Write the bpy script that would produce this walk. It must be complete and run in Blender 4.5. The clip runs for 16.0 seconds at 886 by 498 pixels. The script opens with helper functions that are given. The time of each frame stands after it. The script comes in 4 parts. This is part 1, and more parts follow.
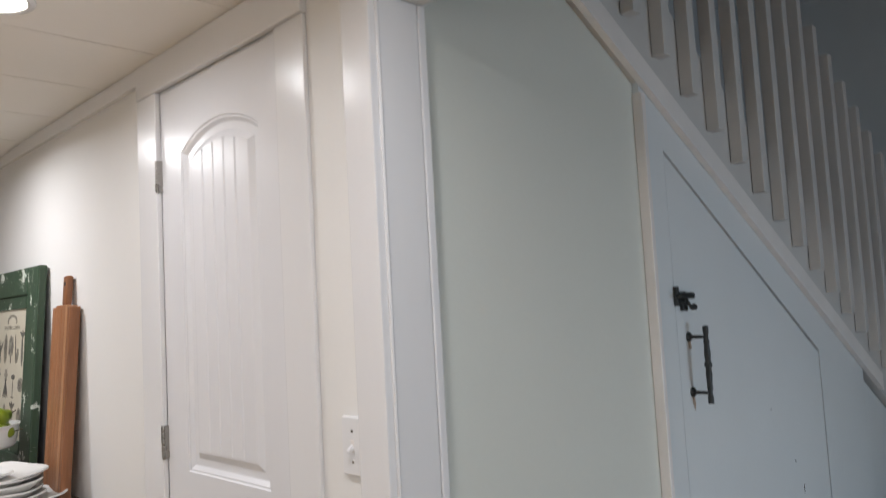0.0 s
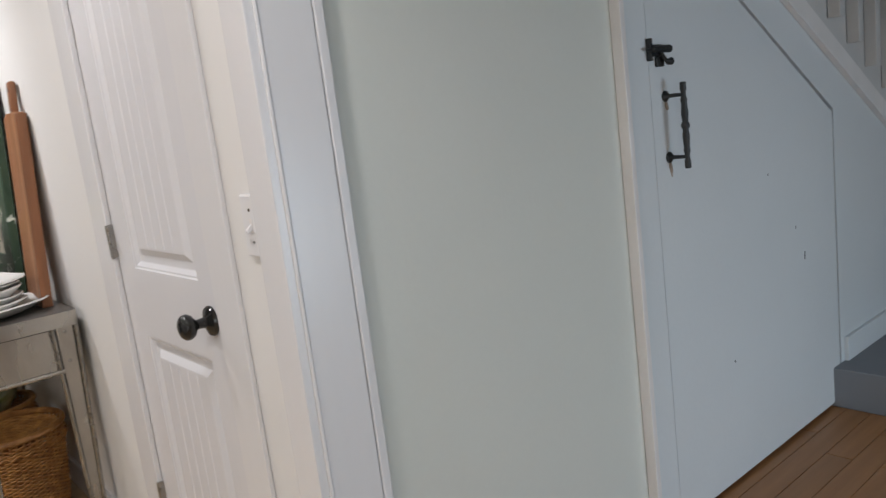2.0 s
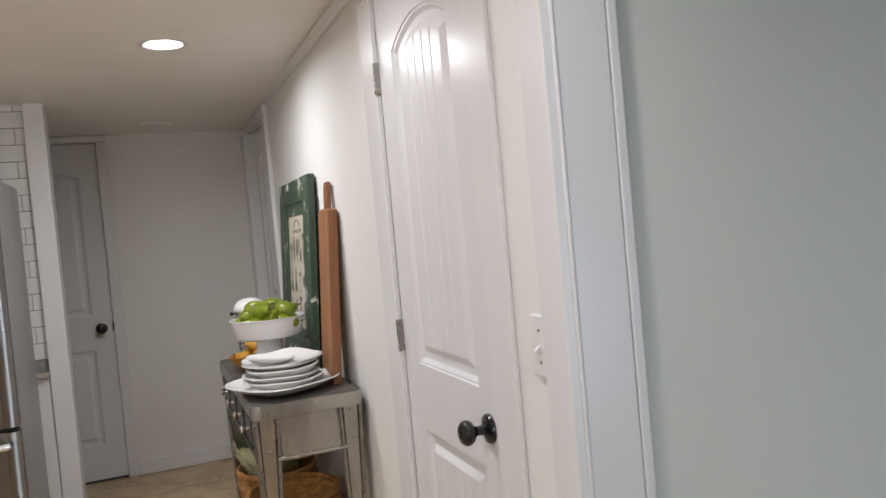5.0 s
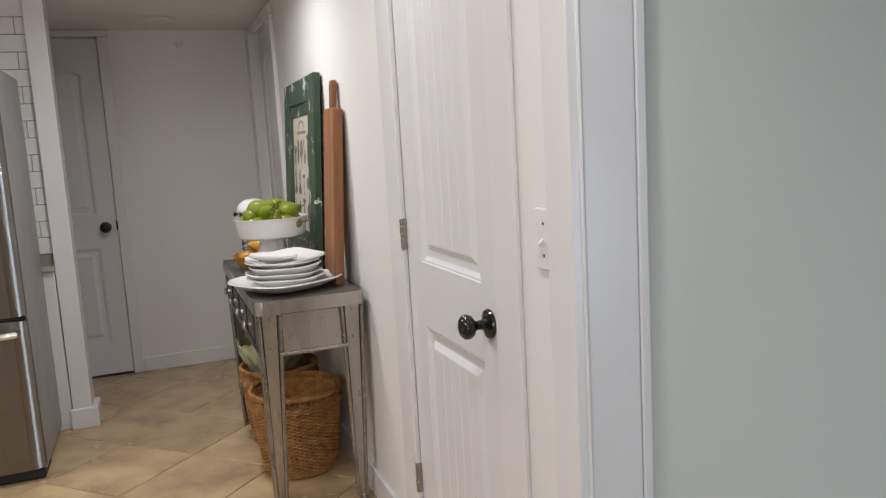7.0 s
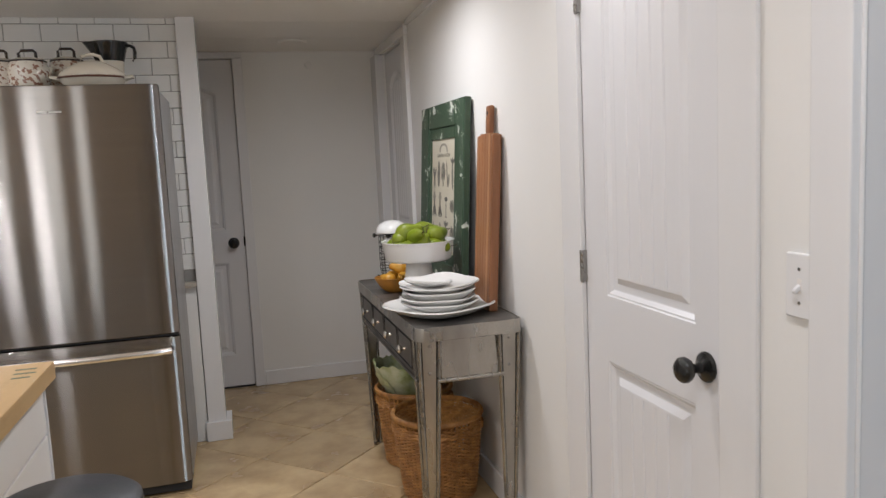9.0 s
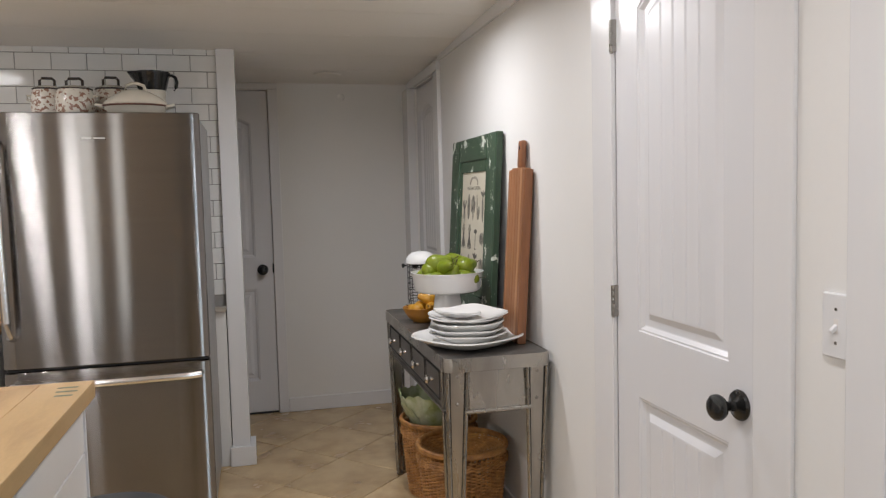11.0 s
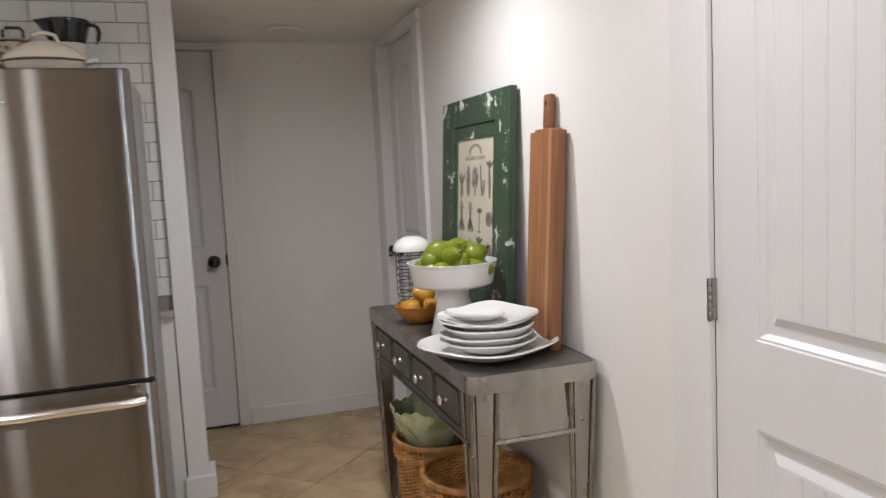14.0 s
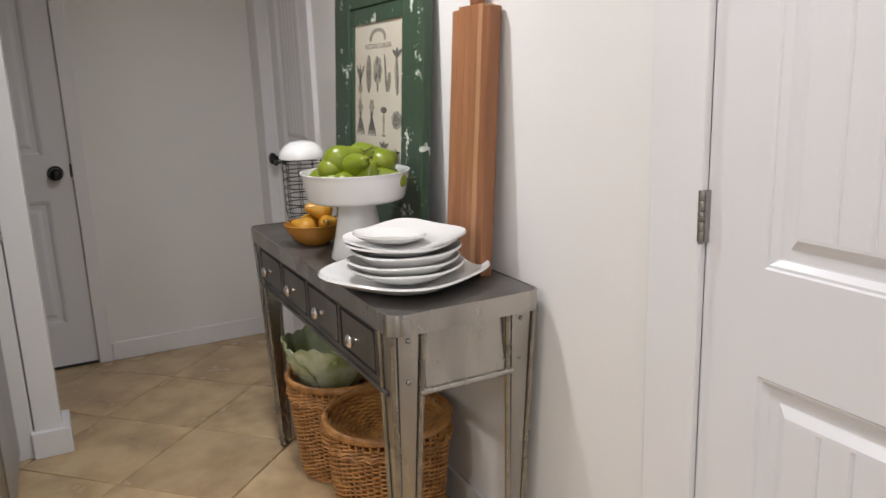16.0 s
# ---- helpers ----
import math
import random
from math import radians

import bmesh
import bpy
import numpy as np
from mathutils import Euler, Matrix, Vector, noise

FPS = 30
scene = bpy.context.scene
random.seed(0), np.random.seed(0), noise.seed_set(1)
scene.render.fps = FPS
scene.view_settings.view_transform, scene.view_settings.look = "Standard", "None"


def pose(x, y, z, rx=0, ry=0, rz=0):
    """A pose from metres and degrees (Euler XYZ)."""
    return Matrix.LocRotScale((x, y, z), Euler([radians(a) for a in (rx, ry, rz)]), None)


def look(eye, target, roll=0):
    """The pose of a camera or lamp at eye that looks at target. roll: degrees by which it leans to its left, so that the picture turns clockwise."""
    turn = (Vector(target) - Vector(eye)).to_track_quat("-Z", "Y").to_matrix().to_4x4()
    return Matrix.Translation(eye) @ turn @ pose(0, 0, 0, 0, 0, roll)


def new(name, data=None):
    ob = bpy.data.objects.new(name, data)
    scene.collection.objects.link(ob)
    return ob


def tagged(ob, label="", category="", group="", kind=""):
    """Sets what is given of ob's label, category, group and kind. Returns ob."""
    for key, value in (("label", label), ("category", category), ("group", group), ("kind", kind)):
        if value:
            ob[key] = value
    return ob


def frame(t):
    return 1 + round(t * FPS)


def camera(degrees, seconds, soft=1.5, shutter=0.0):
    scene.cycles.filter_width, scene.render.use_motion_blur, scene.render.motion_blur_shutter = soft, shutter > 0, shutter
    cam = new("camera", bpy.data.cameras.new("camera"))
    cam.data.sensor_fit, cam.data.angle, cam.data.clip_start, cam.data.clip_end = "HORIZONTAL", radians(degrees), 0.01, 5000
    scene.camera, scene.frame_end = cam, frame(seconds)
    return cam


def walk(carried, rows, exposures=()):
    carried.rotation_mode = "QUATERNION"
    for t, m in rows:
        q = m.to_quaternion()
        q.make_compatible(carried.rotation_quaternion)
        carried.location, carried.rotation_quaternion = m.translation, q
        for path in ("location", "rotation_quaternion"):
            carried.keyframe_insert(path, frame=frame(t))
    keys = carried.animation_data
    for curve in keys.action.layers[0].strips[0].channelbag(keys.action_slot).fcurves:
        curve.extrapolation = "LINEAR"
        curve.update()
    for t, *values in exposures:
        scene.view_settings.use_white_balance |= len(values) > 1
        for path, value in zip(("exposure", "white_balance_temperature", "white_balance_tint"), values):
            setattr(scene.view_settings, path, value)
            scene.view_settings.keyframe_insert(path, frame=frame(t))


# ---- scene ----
cam = camera(61.0, 16.0, soft=1.25, shutter=0.5)
PATH = [
    (0, (1.077, 0.778, 1.37), (2.484, 2.19, 1.526), -3.1),
    (0.5, (1.142, 0.798, 1.336), (2.563, 2.205, 1.356), -6.1),
    (1, (1.246, 0.838, 1.31), (2.695, 2.213, 1.2), -7.9),
    (1.5, (1.348, 0.802, 1.278), (2.737, 2.219, 1.03), -7.7),
    (2, (1.389, 0.717, 1.255), (2.652, 2.232, 0.918), -7.1),
    (2.5, (1.392, 0.673, 1.293), (2.56, 2.271, 1.009), -6.7),
    (3, (1.361, 0.688, 1.318), (2.405, 2.385, 1.146), -6.7),
    (3.5, (1.384, 0.707, 1.327), (2.373, 2.442, 1.211), -6.7),
    (4, (1.372, 0.704, 1.362), (2.338, 2.454, 1.296), -6.0),
    (4.5, (1.343, 0.736, 1.369), (2.195, 2.546, 1.346), -4.9),
    (5, (1.346, 0.756, 1.345), (2.075, 2.618, 1.285), -5.2),
    (5.2, (1.338, 0.754, 1.345), (2.047, 2.621, 1.241), -5.7),
    (7.3, (1.344, 0.776, 1.285), (2.038, 2.631, 1.003), -3.0),
    (7.5, (1.337, 0.786, 1.288), (2.016, 2.644, 0.998), -3.1),
    (8, (1.272, 0.838, 1.305), (1.895, 2.716, 1.017), -3.1),
    (8.5, (1.141, 0.892, 1.325), (1.707, 2.791, 1.057), -3.2),
    (9, (1.062, 0.905, 1.35), (1.589, 2.82, 1.123), -2.7),
    (9.5, (1.031, 0.885, 1.363), (1.545, 2.81, 1.183), -1.8),
    (9.7, (1.043, 0.882, 1.358), (1.549, 2.811, 1.205), -1.4),
    (12, (1.008, 0.895, 1.352), (1.456, 2.839, 1.21), -2.1),
    (12.5, (1.009, 0.972, 1.358), (1.443, 2.918, 1.196), -2.3),
    (13, (1.032, 1.156, 1.344), (1.487, 3.096, 1.169), -2.4),
    (13.5, (1.034, 1.335, 1.349), (1.521, 3.265, 1.162), -2.3),
    (14, (0.984, 1.513, 1.336), (1.595, 3.407, 1.134), -2.8),
    (14.5, (1.015, 1.693, 1.338), (1.727, 3.549, 1.112), -3.6),
    (15, (1.09, 1.82, 1.328), (1.811, 3.664, 1.048), -4.1),
    (15.5, (1.07, 1.888, 1.298), (1.848, 3.689, 0.91), -3.1),
    (16, (1.038, 1.928, 1.291), (1.929, 3.661, 0.839), -2.0),
]
walk(cam, [(t, look(eye, target, roll)) for t, eye, target, roll in PATH],
     [(0.0, -0.10), (5.0, -0.08), (7.5, -0.03), (9.5, -0.12), (13.0, -0.10), (14.5, 0.06), (16.0, 0.10)])

# world and lights
world = bpy.data.worlds.new("sky")
scene.world = world
world.use_nodes = True
wn = world.node_tree
sky = wn.nodes.new("ShaderNodeTexSky")
sky.sky_type, sky.sun_disc = "NISHITA", False
sky.sun_elevation, sky.sun_rotation = radians(40), radians(200)
wn.links.new(sky.outputs["Color"], wn.nodes["Background"].inputs["Color"])
wn.nodes["Background"].inputs["Strength"].default_value = 0.12


def area_lamp(name, where, size, power, colour, size_y=None, spread=180):
    data = bpy.data.lights.new(name, "AREA")
    data.energy, data.color, data.size = power, colour, size
    data.shape = "DISK" if size_y is None else "RECTANGLE"
    if size_y is not None:
        data.size_y = size_y
    data.spread = radians(spread)
    ob = new(name, data)
    ob.matrix_world = where
    return ob


WARM = (0.985, 0.985, 1.025)
# the lamp at (-0.36, 3.79) is unseen, added to brighten the fridge side
LAMPS = [(1.476, 3.79, 2.122), (1.545, 2.66, 2.122), (1.50, 1.45, 2.122), (-0.36, 3.79, 2.122), (-0.36, 2.63, 2.122), (-0.33, 1.45, 2.122)]
for (x, y, z), power in zip(LAMPS, (10.2, 4.2, 6.6, 9.0, 12.5, 14.0)):
    area_lamp("downlight", pose(x, y, z - 0.02), 0.14, power, WARM, spread=168)
# daylight in unseen window openings, inferred from fridge streaks and blue hall glow
area_lamp("window_light", look((3.4, -1.55, 0.62), (3.3, 1.9, 0.30)), 1.25, 18.5, (0.66, 0.83, 1.0), 1.05, 125)
for x, w in ((-1.48, 0.13), (-0.92, 0.40), (-0.395, 0.13)):
    area_lamp("window_light", look((x, -1.62, 1.15), (x, 0.0, 1.15)), w, 28.0 * w, (0.92, 0.96, 1.0), 1.6)


# materials
def material(name, colour, rough=0.5, metal=0.0, vary=0.06, scale=6.0, bump=0.1, bump_scale=120.0, stretch=(1, 1, 1), second=None, amount=0.5, coat=0.0, rough_vary=0.1, random_vary=0.0, sharp=None):
    m = bpy.data.materials.new(name)
    m.use_nodes = True
    nodes, links = m.node_tree.nodes, m.node_tree.links
    out = nodes["Principled BSDF"]
    coord = nodes.new("ShaderNodeTexCoord")
    shape = nodes.new("ShaderNodeMapping")
    shape.inputs["Scale"].default_value = stretch
    links.new(coord.outputs["Object"], shape.inputs["Vector"])
    big = nodes.new("ShaderNodeTexNoise")
    big.inputs["Scale"].default_value, big.inputs["Detail"].default_value = scale, 6
    fine = nodes.new("ShaderNodeTexNoise")
    fine.inputs["Scale"].default_value, fine.inputs["Detail"].default_value = bump_scale, 4
    place = shape.outputs["Vector"]
    if random_vary:
        # each piece is cut from another spot of the pattern
        spot = nodes.new("ShaderNodeObjectInfo")
        far = nodes.new("ShaderNodeMath")
        far.operation = "MULTIPLY"
        far.inputs[1].default_value = 43.0
        links.new(spot.outputs["Random"], far.inputs[0])
        moved = nodes.new("ShaderNodeVectorMath")
        moved.operation = "ADD"
        links.new(place, moved.inputs[0])
        links.new(far.outputs["Value"], moved.inputs[1])
        place = moved.outputs["Vector"]
    for n in (big, fine):
        links.new(place, n.inputs["Vector"])
    mix = nodes.new("ShaderNodeMix")
    mix.data_type = "RGBA"
    other = second or tuple(c * (1 - vary * 2) for c in colour)
    mix.inputs[6].default_value = (*colour, 1)
    mix.inputs[7].default_value = (*other, 1)
    ramp = nodes.new("ShaderNodeMapRange")
    lo, hi = sharp or (0.35, 0.72)
    ramp.inputs["From Min"].default_value, ramp.inputs["From Max"].default_value = lo, hi
    ramp.inputs["To Max"].default_value = amount if second else 1.0
    links.new(big.outputs["Fac"], ramp.inputs["Value"])
    links.new(ramp.outputs["Result"], mix.inputs[0])
    last = mix.outputs[2]
    grain = nodes.new("ShaderNodeMix")
    grain.data_type, grain.blend_type = "RGBA", "MULTIPLY"
    grain.inputs[0].default_value = 0.35
    tone = nodes.new("ShaderNodeMapRange")
    tone.inputs["To Min"].default_value, tone.inputs["To Max"].default_value = 1 - vary * 2, 1 + vary * 2
    links.new(fine.outputs["Fac"], tone.inputs["Value"])
    links.new(last, grain.inputs[6])
    links.new(tone.outputs["Result"], grain.inputs[7])
    last = grain.outputs[2]
    if random_vary:
        info = nodes.new("ShaderNodeObjectInfo")
        span = nodes.new("ShaderNodeMapRange")
        span.inputs["To Min"].default_value, span.inputs["To Max"].default_value = 1 - random_vary, 1 + random_vary
        links.new(info.outputs["Random"], span.inputs["Value"])
        tint = nodes.new("ShaderNodeMix")
        tint.data_type, tint.blend_type = "RGBA", "MULTIPLY"
        tint.inputs[0].default_value = 1.0
        links.new(last, tint.inputs[6])
        links.new(span.outputs["Result"], tint.inputs[7])
        last = tint.outputs[2]
    links.new(last, out.inputs["Base Color"])
    wear = nodes.new("ShaderNodeMapRange")
    wear.inputs["To Min"].default_value, wear.inputs["To Max"].default_value = max(0.02, rough - rough_vary), min(1, rough + rough_vary)
    links.new(big.outputs["Fac"], wear.inputs["Value"])
    links.new(wear.outputs["Result"], out.inputs["Roughness"])
    out.inputs["Metallic"].default_value = metal
    out.inputs["Coat Weight"].default_value = coat
    relief = nodes.new("ShaderNodeBump")
    relief.inputs["Strength"].default_value, relief.inputs["Distance"].default_value = bump, 0.004
    links.new(fine.outputs["Fac"], relief.inputs["Height"])
    links.new(relief.outputs["Normal"], out.inputs["Normal"])
    return m


WALL = material("wall_paint", (0.795, 0.783, 0.766), 0.56, vary=0.015, scale=1.6, bump=0.035, bump_scale=90)
TRIM = material("gloss_trim_paint", (0.78, 0.775, 0.785), 0.26, vary=0.015, scale=3, bump=0.03, bump_scale=60, stretch=(1, 1, 0.2), rough_vary=0.03)
DOORW = material("door_paint", (0.755, 0.753, 0.775), 0.26, vary=0.012, scale=3, bump=0.02, bump_scale=70, stretch=(1, 1, 0.08), rough_vary=0.015)
MINT = material("mint_wall_paint", (0.70, 0.715, 0.66), 0.5, vary=0.02, scale=1.3, bump=0.10, bump_scale=80)
HALLW = material("hall_white_paint", (0.72, 0.755, 0.77), 0.38, vary=0.02, scale=1.7, bump=0.08, bump_scale=60)
STRIP = material("cream_trim", (0.83, 0.795, 0.77), 0.45, vary=0.04, scale=5, bump=0.1)
LEDGE = material("tan_stone_ledge", (0.42, 0.38, 0.32), 0.5, vary=0.08, scale=14, bump=0.1)
# white paint of balusters and stringer, with the stairwell's shade put into its colour
SHADEWHITE = material("shaded_white_paint", (0.62, 0.605, 0.585), 0.45, vary=0.03, scale=4, bump=0.08)
GREYSTEP = material("grey_step_paint", (0.22, 0.235, 0.26), 0.55, vary=0.05, scale=3, bump=0.2, bump_scale=200)
CEIL = material("ceiling_paint", (0.86, 0.83, 0.79), 0.5, vary=0.02, scale=1.2, bump=0.08)
TILE = material("travertine_tile", (0.58, 0.43, 0.245), 0.25, vary=0.12, scale=5.0, bump=0.22, bump_scale=26, second=(0.33, 0.22, 0.115), amount=0.85, sharp=(0.38, 0.70), random_vary=0.07)
GROUT = material("sand_grout", (0.50, 0.43, 0.32), 0.8, vary=0.06, scale=20, bump=0.3)
OAK = material("hall_floor_wood", (0.42, 0.20, 0.075), 0.36, vary=0.14, scale=3, bump=0.15, bump_scale=40, stretch=(0.6, 9, 9), second=(0.25, 0.11, 0.045), random_vary=0.25)
SUBWAY = material("white_glazed_tile", (0.78, 0.77, 0.75), 0.12, vary=0.015, scale=8, bump=0.06, bump_scale=25, random_vary=0.02)
TILEGROUT = material("grey_tile_grout", (0.30, 0.285, 0.27), 0.85, vary=0.05, scale=30, bump=0.2)
STEEL = material("brushed_steel", (0.245, 0.233, 0.224), 0.2, metal=1.0, vary=0.03, scale=2, bump=0.0, bump_scale=30, stretch=(0.4, 0.4, 20), rough_vary=0.02)


def brushed(mat, rough, along):
    """Turn a metal into one with horizontal brush lines, which smear highlights upright."""
    nodes, links = mat.node_tree.nodes, mat.node_tree.links
    gloss = nodes.new("ShaderNodeBsdfAnisotropic")
    gloss.distribution = "BECKMANN"
    gloss.inputs["Roughness"].default_value = rough
    gloss.inputs["Anisotropy"].default_value = along
    links.new(nodes["Principled BSDF"].inputs["Base Color"].links[0].from_socket, gloss.inputs["Color"])
    links.new(gloss.outputs["BSDF"], nodes["Material Output"].inputs["Surface"])


brushed(STEEL, 0.19, 0.86)
CHROME = material("polished_steel", (0.80, 0.78, 0.76), 0.22, metal=1.0, vary=0.02, scale=3, bump=0.02)
FRIDGESIDE = material("fridge_side_grey", (0.36, 0.355, 0.35), 0.4, metal=0.3, vary=0.03, bump=0.1, bump_scale=200)
# colour for black parts and for shade painted into gaps and seams
GAP = material("black_and_gap_shade", (0.02, 0.02, 0.022), 0.7, vary=0.05)
ZINC = material("antiqued_zinc", (0.50, 0.475, 0.435), 0.28, metal=0.92, vary=0.08, scale=7, bump=0.08, bump_scale=50, second=(0.27, 0.25, 0.225), amount=0.75, stretch=(1, 1, 0.4), rough_vary=0.10)
ZINCDARK = material("dark_antiqued_zinc", (0.19, 0.175, 0.16), 0.42, metal=0.6, vary=0.12, scale=6, bump=0.2, bump_scale=60, second=(0.105, 0.097, 0.09), amount=0.8)
BLACK = material("black_enamel", (0.012, 0.012, 0.012), 0.16, vary=0.05, bump=0.05)
IRON = material("black_iron", (0.016, 0.018, 0.018), 0.42, vary=0.1, bump=0.3, bump_scale=160)
NICKEL = material("satin_nickel", (0.36, 0.345, 0.325), 0.28, metal=1.0, vary=0.05, bump=0.05)
PLASTIC = material("switch_plastic", (0.77, 0.765, 0.775), 0.3, vary=0.01, bump=0.02)
BUTCHER = material("butcher_block", (0.54, 0.36, 0.17), 0.36, vary=0.10, scale=2.2, bump=0.1, bump_scale=50, stretch=(4, 1.0, 4), second=(0.27, 0.14, 0.06), amount=0.8, sharp=(0.52, 0.74), random_vary=0.12)
CABINET = material("cabinet_white", (0.74, 0.73, 0.715), 0.34, vary=0.015, scale=3, bump=0.05)


# helpers of the build
def link_mesh(name, bm, mat, smooth=False):
    bmesh.ops.recalc_face_normals(bm, faces=bm.faces)
    crease = 15 if bm.faces.layers.int.get("boxy") else 38
    me = bpy.data.meshes.new(name)
    bm.to_mesh(me)
    bm.free()
    me.materials.append(mat)
    if smooth:
        me.shade_smooth()
        me.set_sharp_from_angle(angle=radians(crease))
    return new(name, me)


def part(name, bm, mat, parent, label="", smooth=False):
    ob = link_mesh(name, bm, mat, smooth)
    ob.parent = parent
    if label:
        ob["label"] = label
    return ob


def structure(name, bm, mat, label, category, smooth=False):
    return tagged(link_mesh(name, bm, mat, smooth), label, category, kind="structure")


def base(name, where, label, category, group="", kind=""):
    ob = new(name)
    ob.empty_display_size = 0.05
    ob.matrix_world = where if isinstance(where, Matrix) else pose(*where)
    return tagged(ob, label, category, group, kind)


def box(*spans, bevel=0.0, into=None, segments=2):
    """Boxes as (x0, x1, y0, y1, z0, z1)."""
    bm = into or bmesh.new()
    if into is None:
        bm.faces.layers.int.new("boxy")
    for x0, x1, y0, y1, z0, z1 in spans:
        made = bmesh.ops.create_cube(bm, size=1.0)["verts"]
        for v in made:
            v.co = Vector(((x0 + x1) / 2 + v.co.x * (x1 - x0), (y0 + y1) / 2 + v.co.y * (y1 - y0), (z0 + z1) / 2 + v.co.z * (z1 - z0)))
        if bevel:
            edges = list({e for v in made for e in v.link_edges})
            bmesh.ops.bevel(bm, geom=edges, offset=bevel, segments=segments, affect="EDGES", profile=0.5)
    return bm


def lathe(profile, steps=32, into=None, at=(0, 0, 0), closed=False):
    """A body turned about z from (radius, height) pairs."""
    bm = into or bmesh.new()
    rings = []
    for r, z in profile:
        if r < 1e-5:
            rings.append([bm.verts.new((at[0], at[1], at[2] + z))])
        else:
            rings.append([bm.verts.new((at[0] + r * math.cos(2 * math.pi * k / steps), at[1] + r * math.sin(2 * math.pi * k / steps), at[2] + z)) for k in range(steps)])
    pairs = list(zip(rings, rings[1:]))
    if closed:
        pairs.append((rings[-1], rings[0]))
    for a, b in pairs:
        for k in range(steps):
            n = (k + 1) % steps
            if len(a) == 1 and len(b) == 1:
                continue
            if len(a) == 1:
                bm.faces.new((a[0], b[k], b[n]))
            elif len(b) == 1:
                bm.faces.new((a[k], a[n], b[0]))
            else:
                bm.faces.new((a[k], a[n], b[n], b[k]))
    return bm


def tube(points, radius, sides=8, into=None, closed=False, ends=True):
    """A round bar along points; radius may be one number or a list."""
    bm = into or bmesh.new()
    pts = [Vector(p) for p in points]
    n = len(pts)
    radii = radius if isinstance(radius, (list, tuple)) else [radius] * n
    rings = []
    for i, p in enumerate(pts):
        a = pts[(i - 1) % n] if closed or i > 0 else p
        b = pts[(i + 1) % n] if closed or i < n - 1 else p
        d = (b - a).normalized()
        up = Vector((0, 0, 1)) if abs(d.z) < 0.9 else Vector((1, 0, 0))
        u = d.cross(up).normalized()
        v = d.cross(u).normalized()
        rings.append([bm.verts.new(p + radii[i] * (math.cos(2 * math.pi * k / sides) * u + math.sin(2 * math.pi * k / sides) * v)) for k in range(sides)])
    pairs = list(zip(rings, rings[1:]))
    if closed:
        pairs.append((rings[-1], rings[0]))
    for a, b in pairs:
        for k in range(sides):
            m = (k + 1) % sides
            bm.faces.new((a[k], a[m], b[m], b[k]))
    if ends and not closed:
        bm.faces.new(rings[0])
        bm.faces.new(rings[-1][::-1])
    return bm


def prism(outline, depth, axis="y", start=0.0, into=None):
    """An outline of (u, v) pushed along an axis: y gives (u, ., v), x gives (., u, v), z gives (u, v, .)."""
    bm = into or bmesh.new()
    def at(u, v, w):
        return {"y": (u, w, v), "x": (w, u, v), "z": (u, v, w)}[axis]
    a = [bm.verts.new(at(u, v, start)) for u, v in outline]
    b = [bm.verts.new(at(u, v, start + depth)) for u, v in outline]
    bm.faces.new(a)
    bm.faces.new(b[::-1])
    n = len(a)
    for k in range(n):
        m = (k + 1) % n
        bm.faces.new((a[k], b[k], b[m], a[m]))
    return bm


# the plan: kitchen x -1.6..2.015, y -1.6..4.83; passage to y 5.72; stair hall x 2.165..6.4
WX, HY, FY, TY = 2.015, 1.885, 5.72, 4.83
CZ = 2.13


def ceiling_height(y):
    return CZ if y < 3.9 else CZ - 0.03 * (y - 3.9)


# floors
structure("floor_kitchen", box((-1.75, 2.09, -1.75, 5.85, -0.15, -0.008)), GROUT, "sandy grout bed under diagonal stone floor tiles", "floor")
structure("floor_hall", box((2.09, 6.55, -1.75, 3.05, -0.15, -0.012)), OAK, "brown wooden hall floor", "floor")

# ceiling of boards
bm = bmesh.new()
y = -1.75
while y < 5.85:
    step = 0.4145
    y0, y1 = y + 0.002, y + step - 0.002
    z0, z1 = ceiling_height(y0), ceiling_height(y1)
    prism([(y0, z0), (y1, z1), (y1, z1 + 0.02), (y0, z0 + 0.02)], 3.92, "x", -1.75, bm)
    y += step
structure("ceiling", bm, CEIL, "low white painted board ceiling with fine joints", "ceiling")
# unseen black slab added above the boards so their joints look shaded
structure("ceiling_slab", box((-1.75, 2.165, -1.75, 5.85, CZ + 0.03, CZ + 0.2)), GAP, "added black slab that darkens the ceiling board joints", "ceiling")
structure("ceiling_hall", box((2.165, 6.55, -1.75, 3.05, 3.3, 3.45)), HALLW, "plain pale ceiling above the stairs", "ceiling")

# east kitchen wall with the pantry door, the passage door and the wide opening to the hall
D0, D1, DT = 2.222, 2.839, 2.028
WE = 2.143
R0, R1 = 4.97, 5.56
bm = box((WX, WE, HY, D0, 0, CZ + 0.03), (WX, 2.165, D1, R0, 0, CZ + 0.03), (WX, 2.165, R1, 5.85, 0, CZ + 0.03),
         (WX, 2.165, D0, D1, DT, CZ + 0.03), (WX, 2.165, R0, R1, DT, CZ + 0.03))
structure("wall_east", bm, WALL, "warm white painted kitchen wall", "wall")
structure("wall_header", box((WX, WE, -1.6, HY, 2.0, CZ + 1.2), (WX, 2.165, HY, 5.85, CZ + 0.03, CZ + 1.2)), WALL, "white header above the wide hall opening", "wall")
structure("wall_pantry", box((2.165, 2.9, 2.0, 2.05, 0, 2.3), (2.165, 2.9, 5.62, 5.7, 0, 2.2)), WALL, "plain closet walls", "wall")
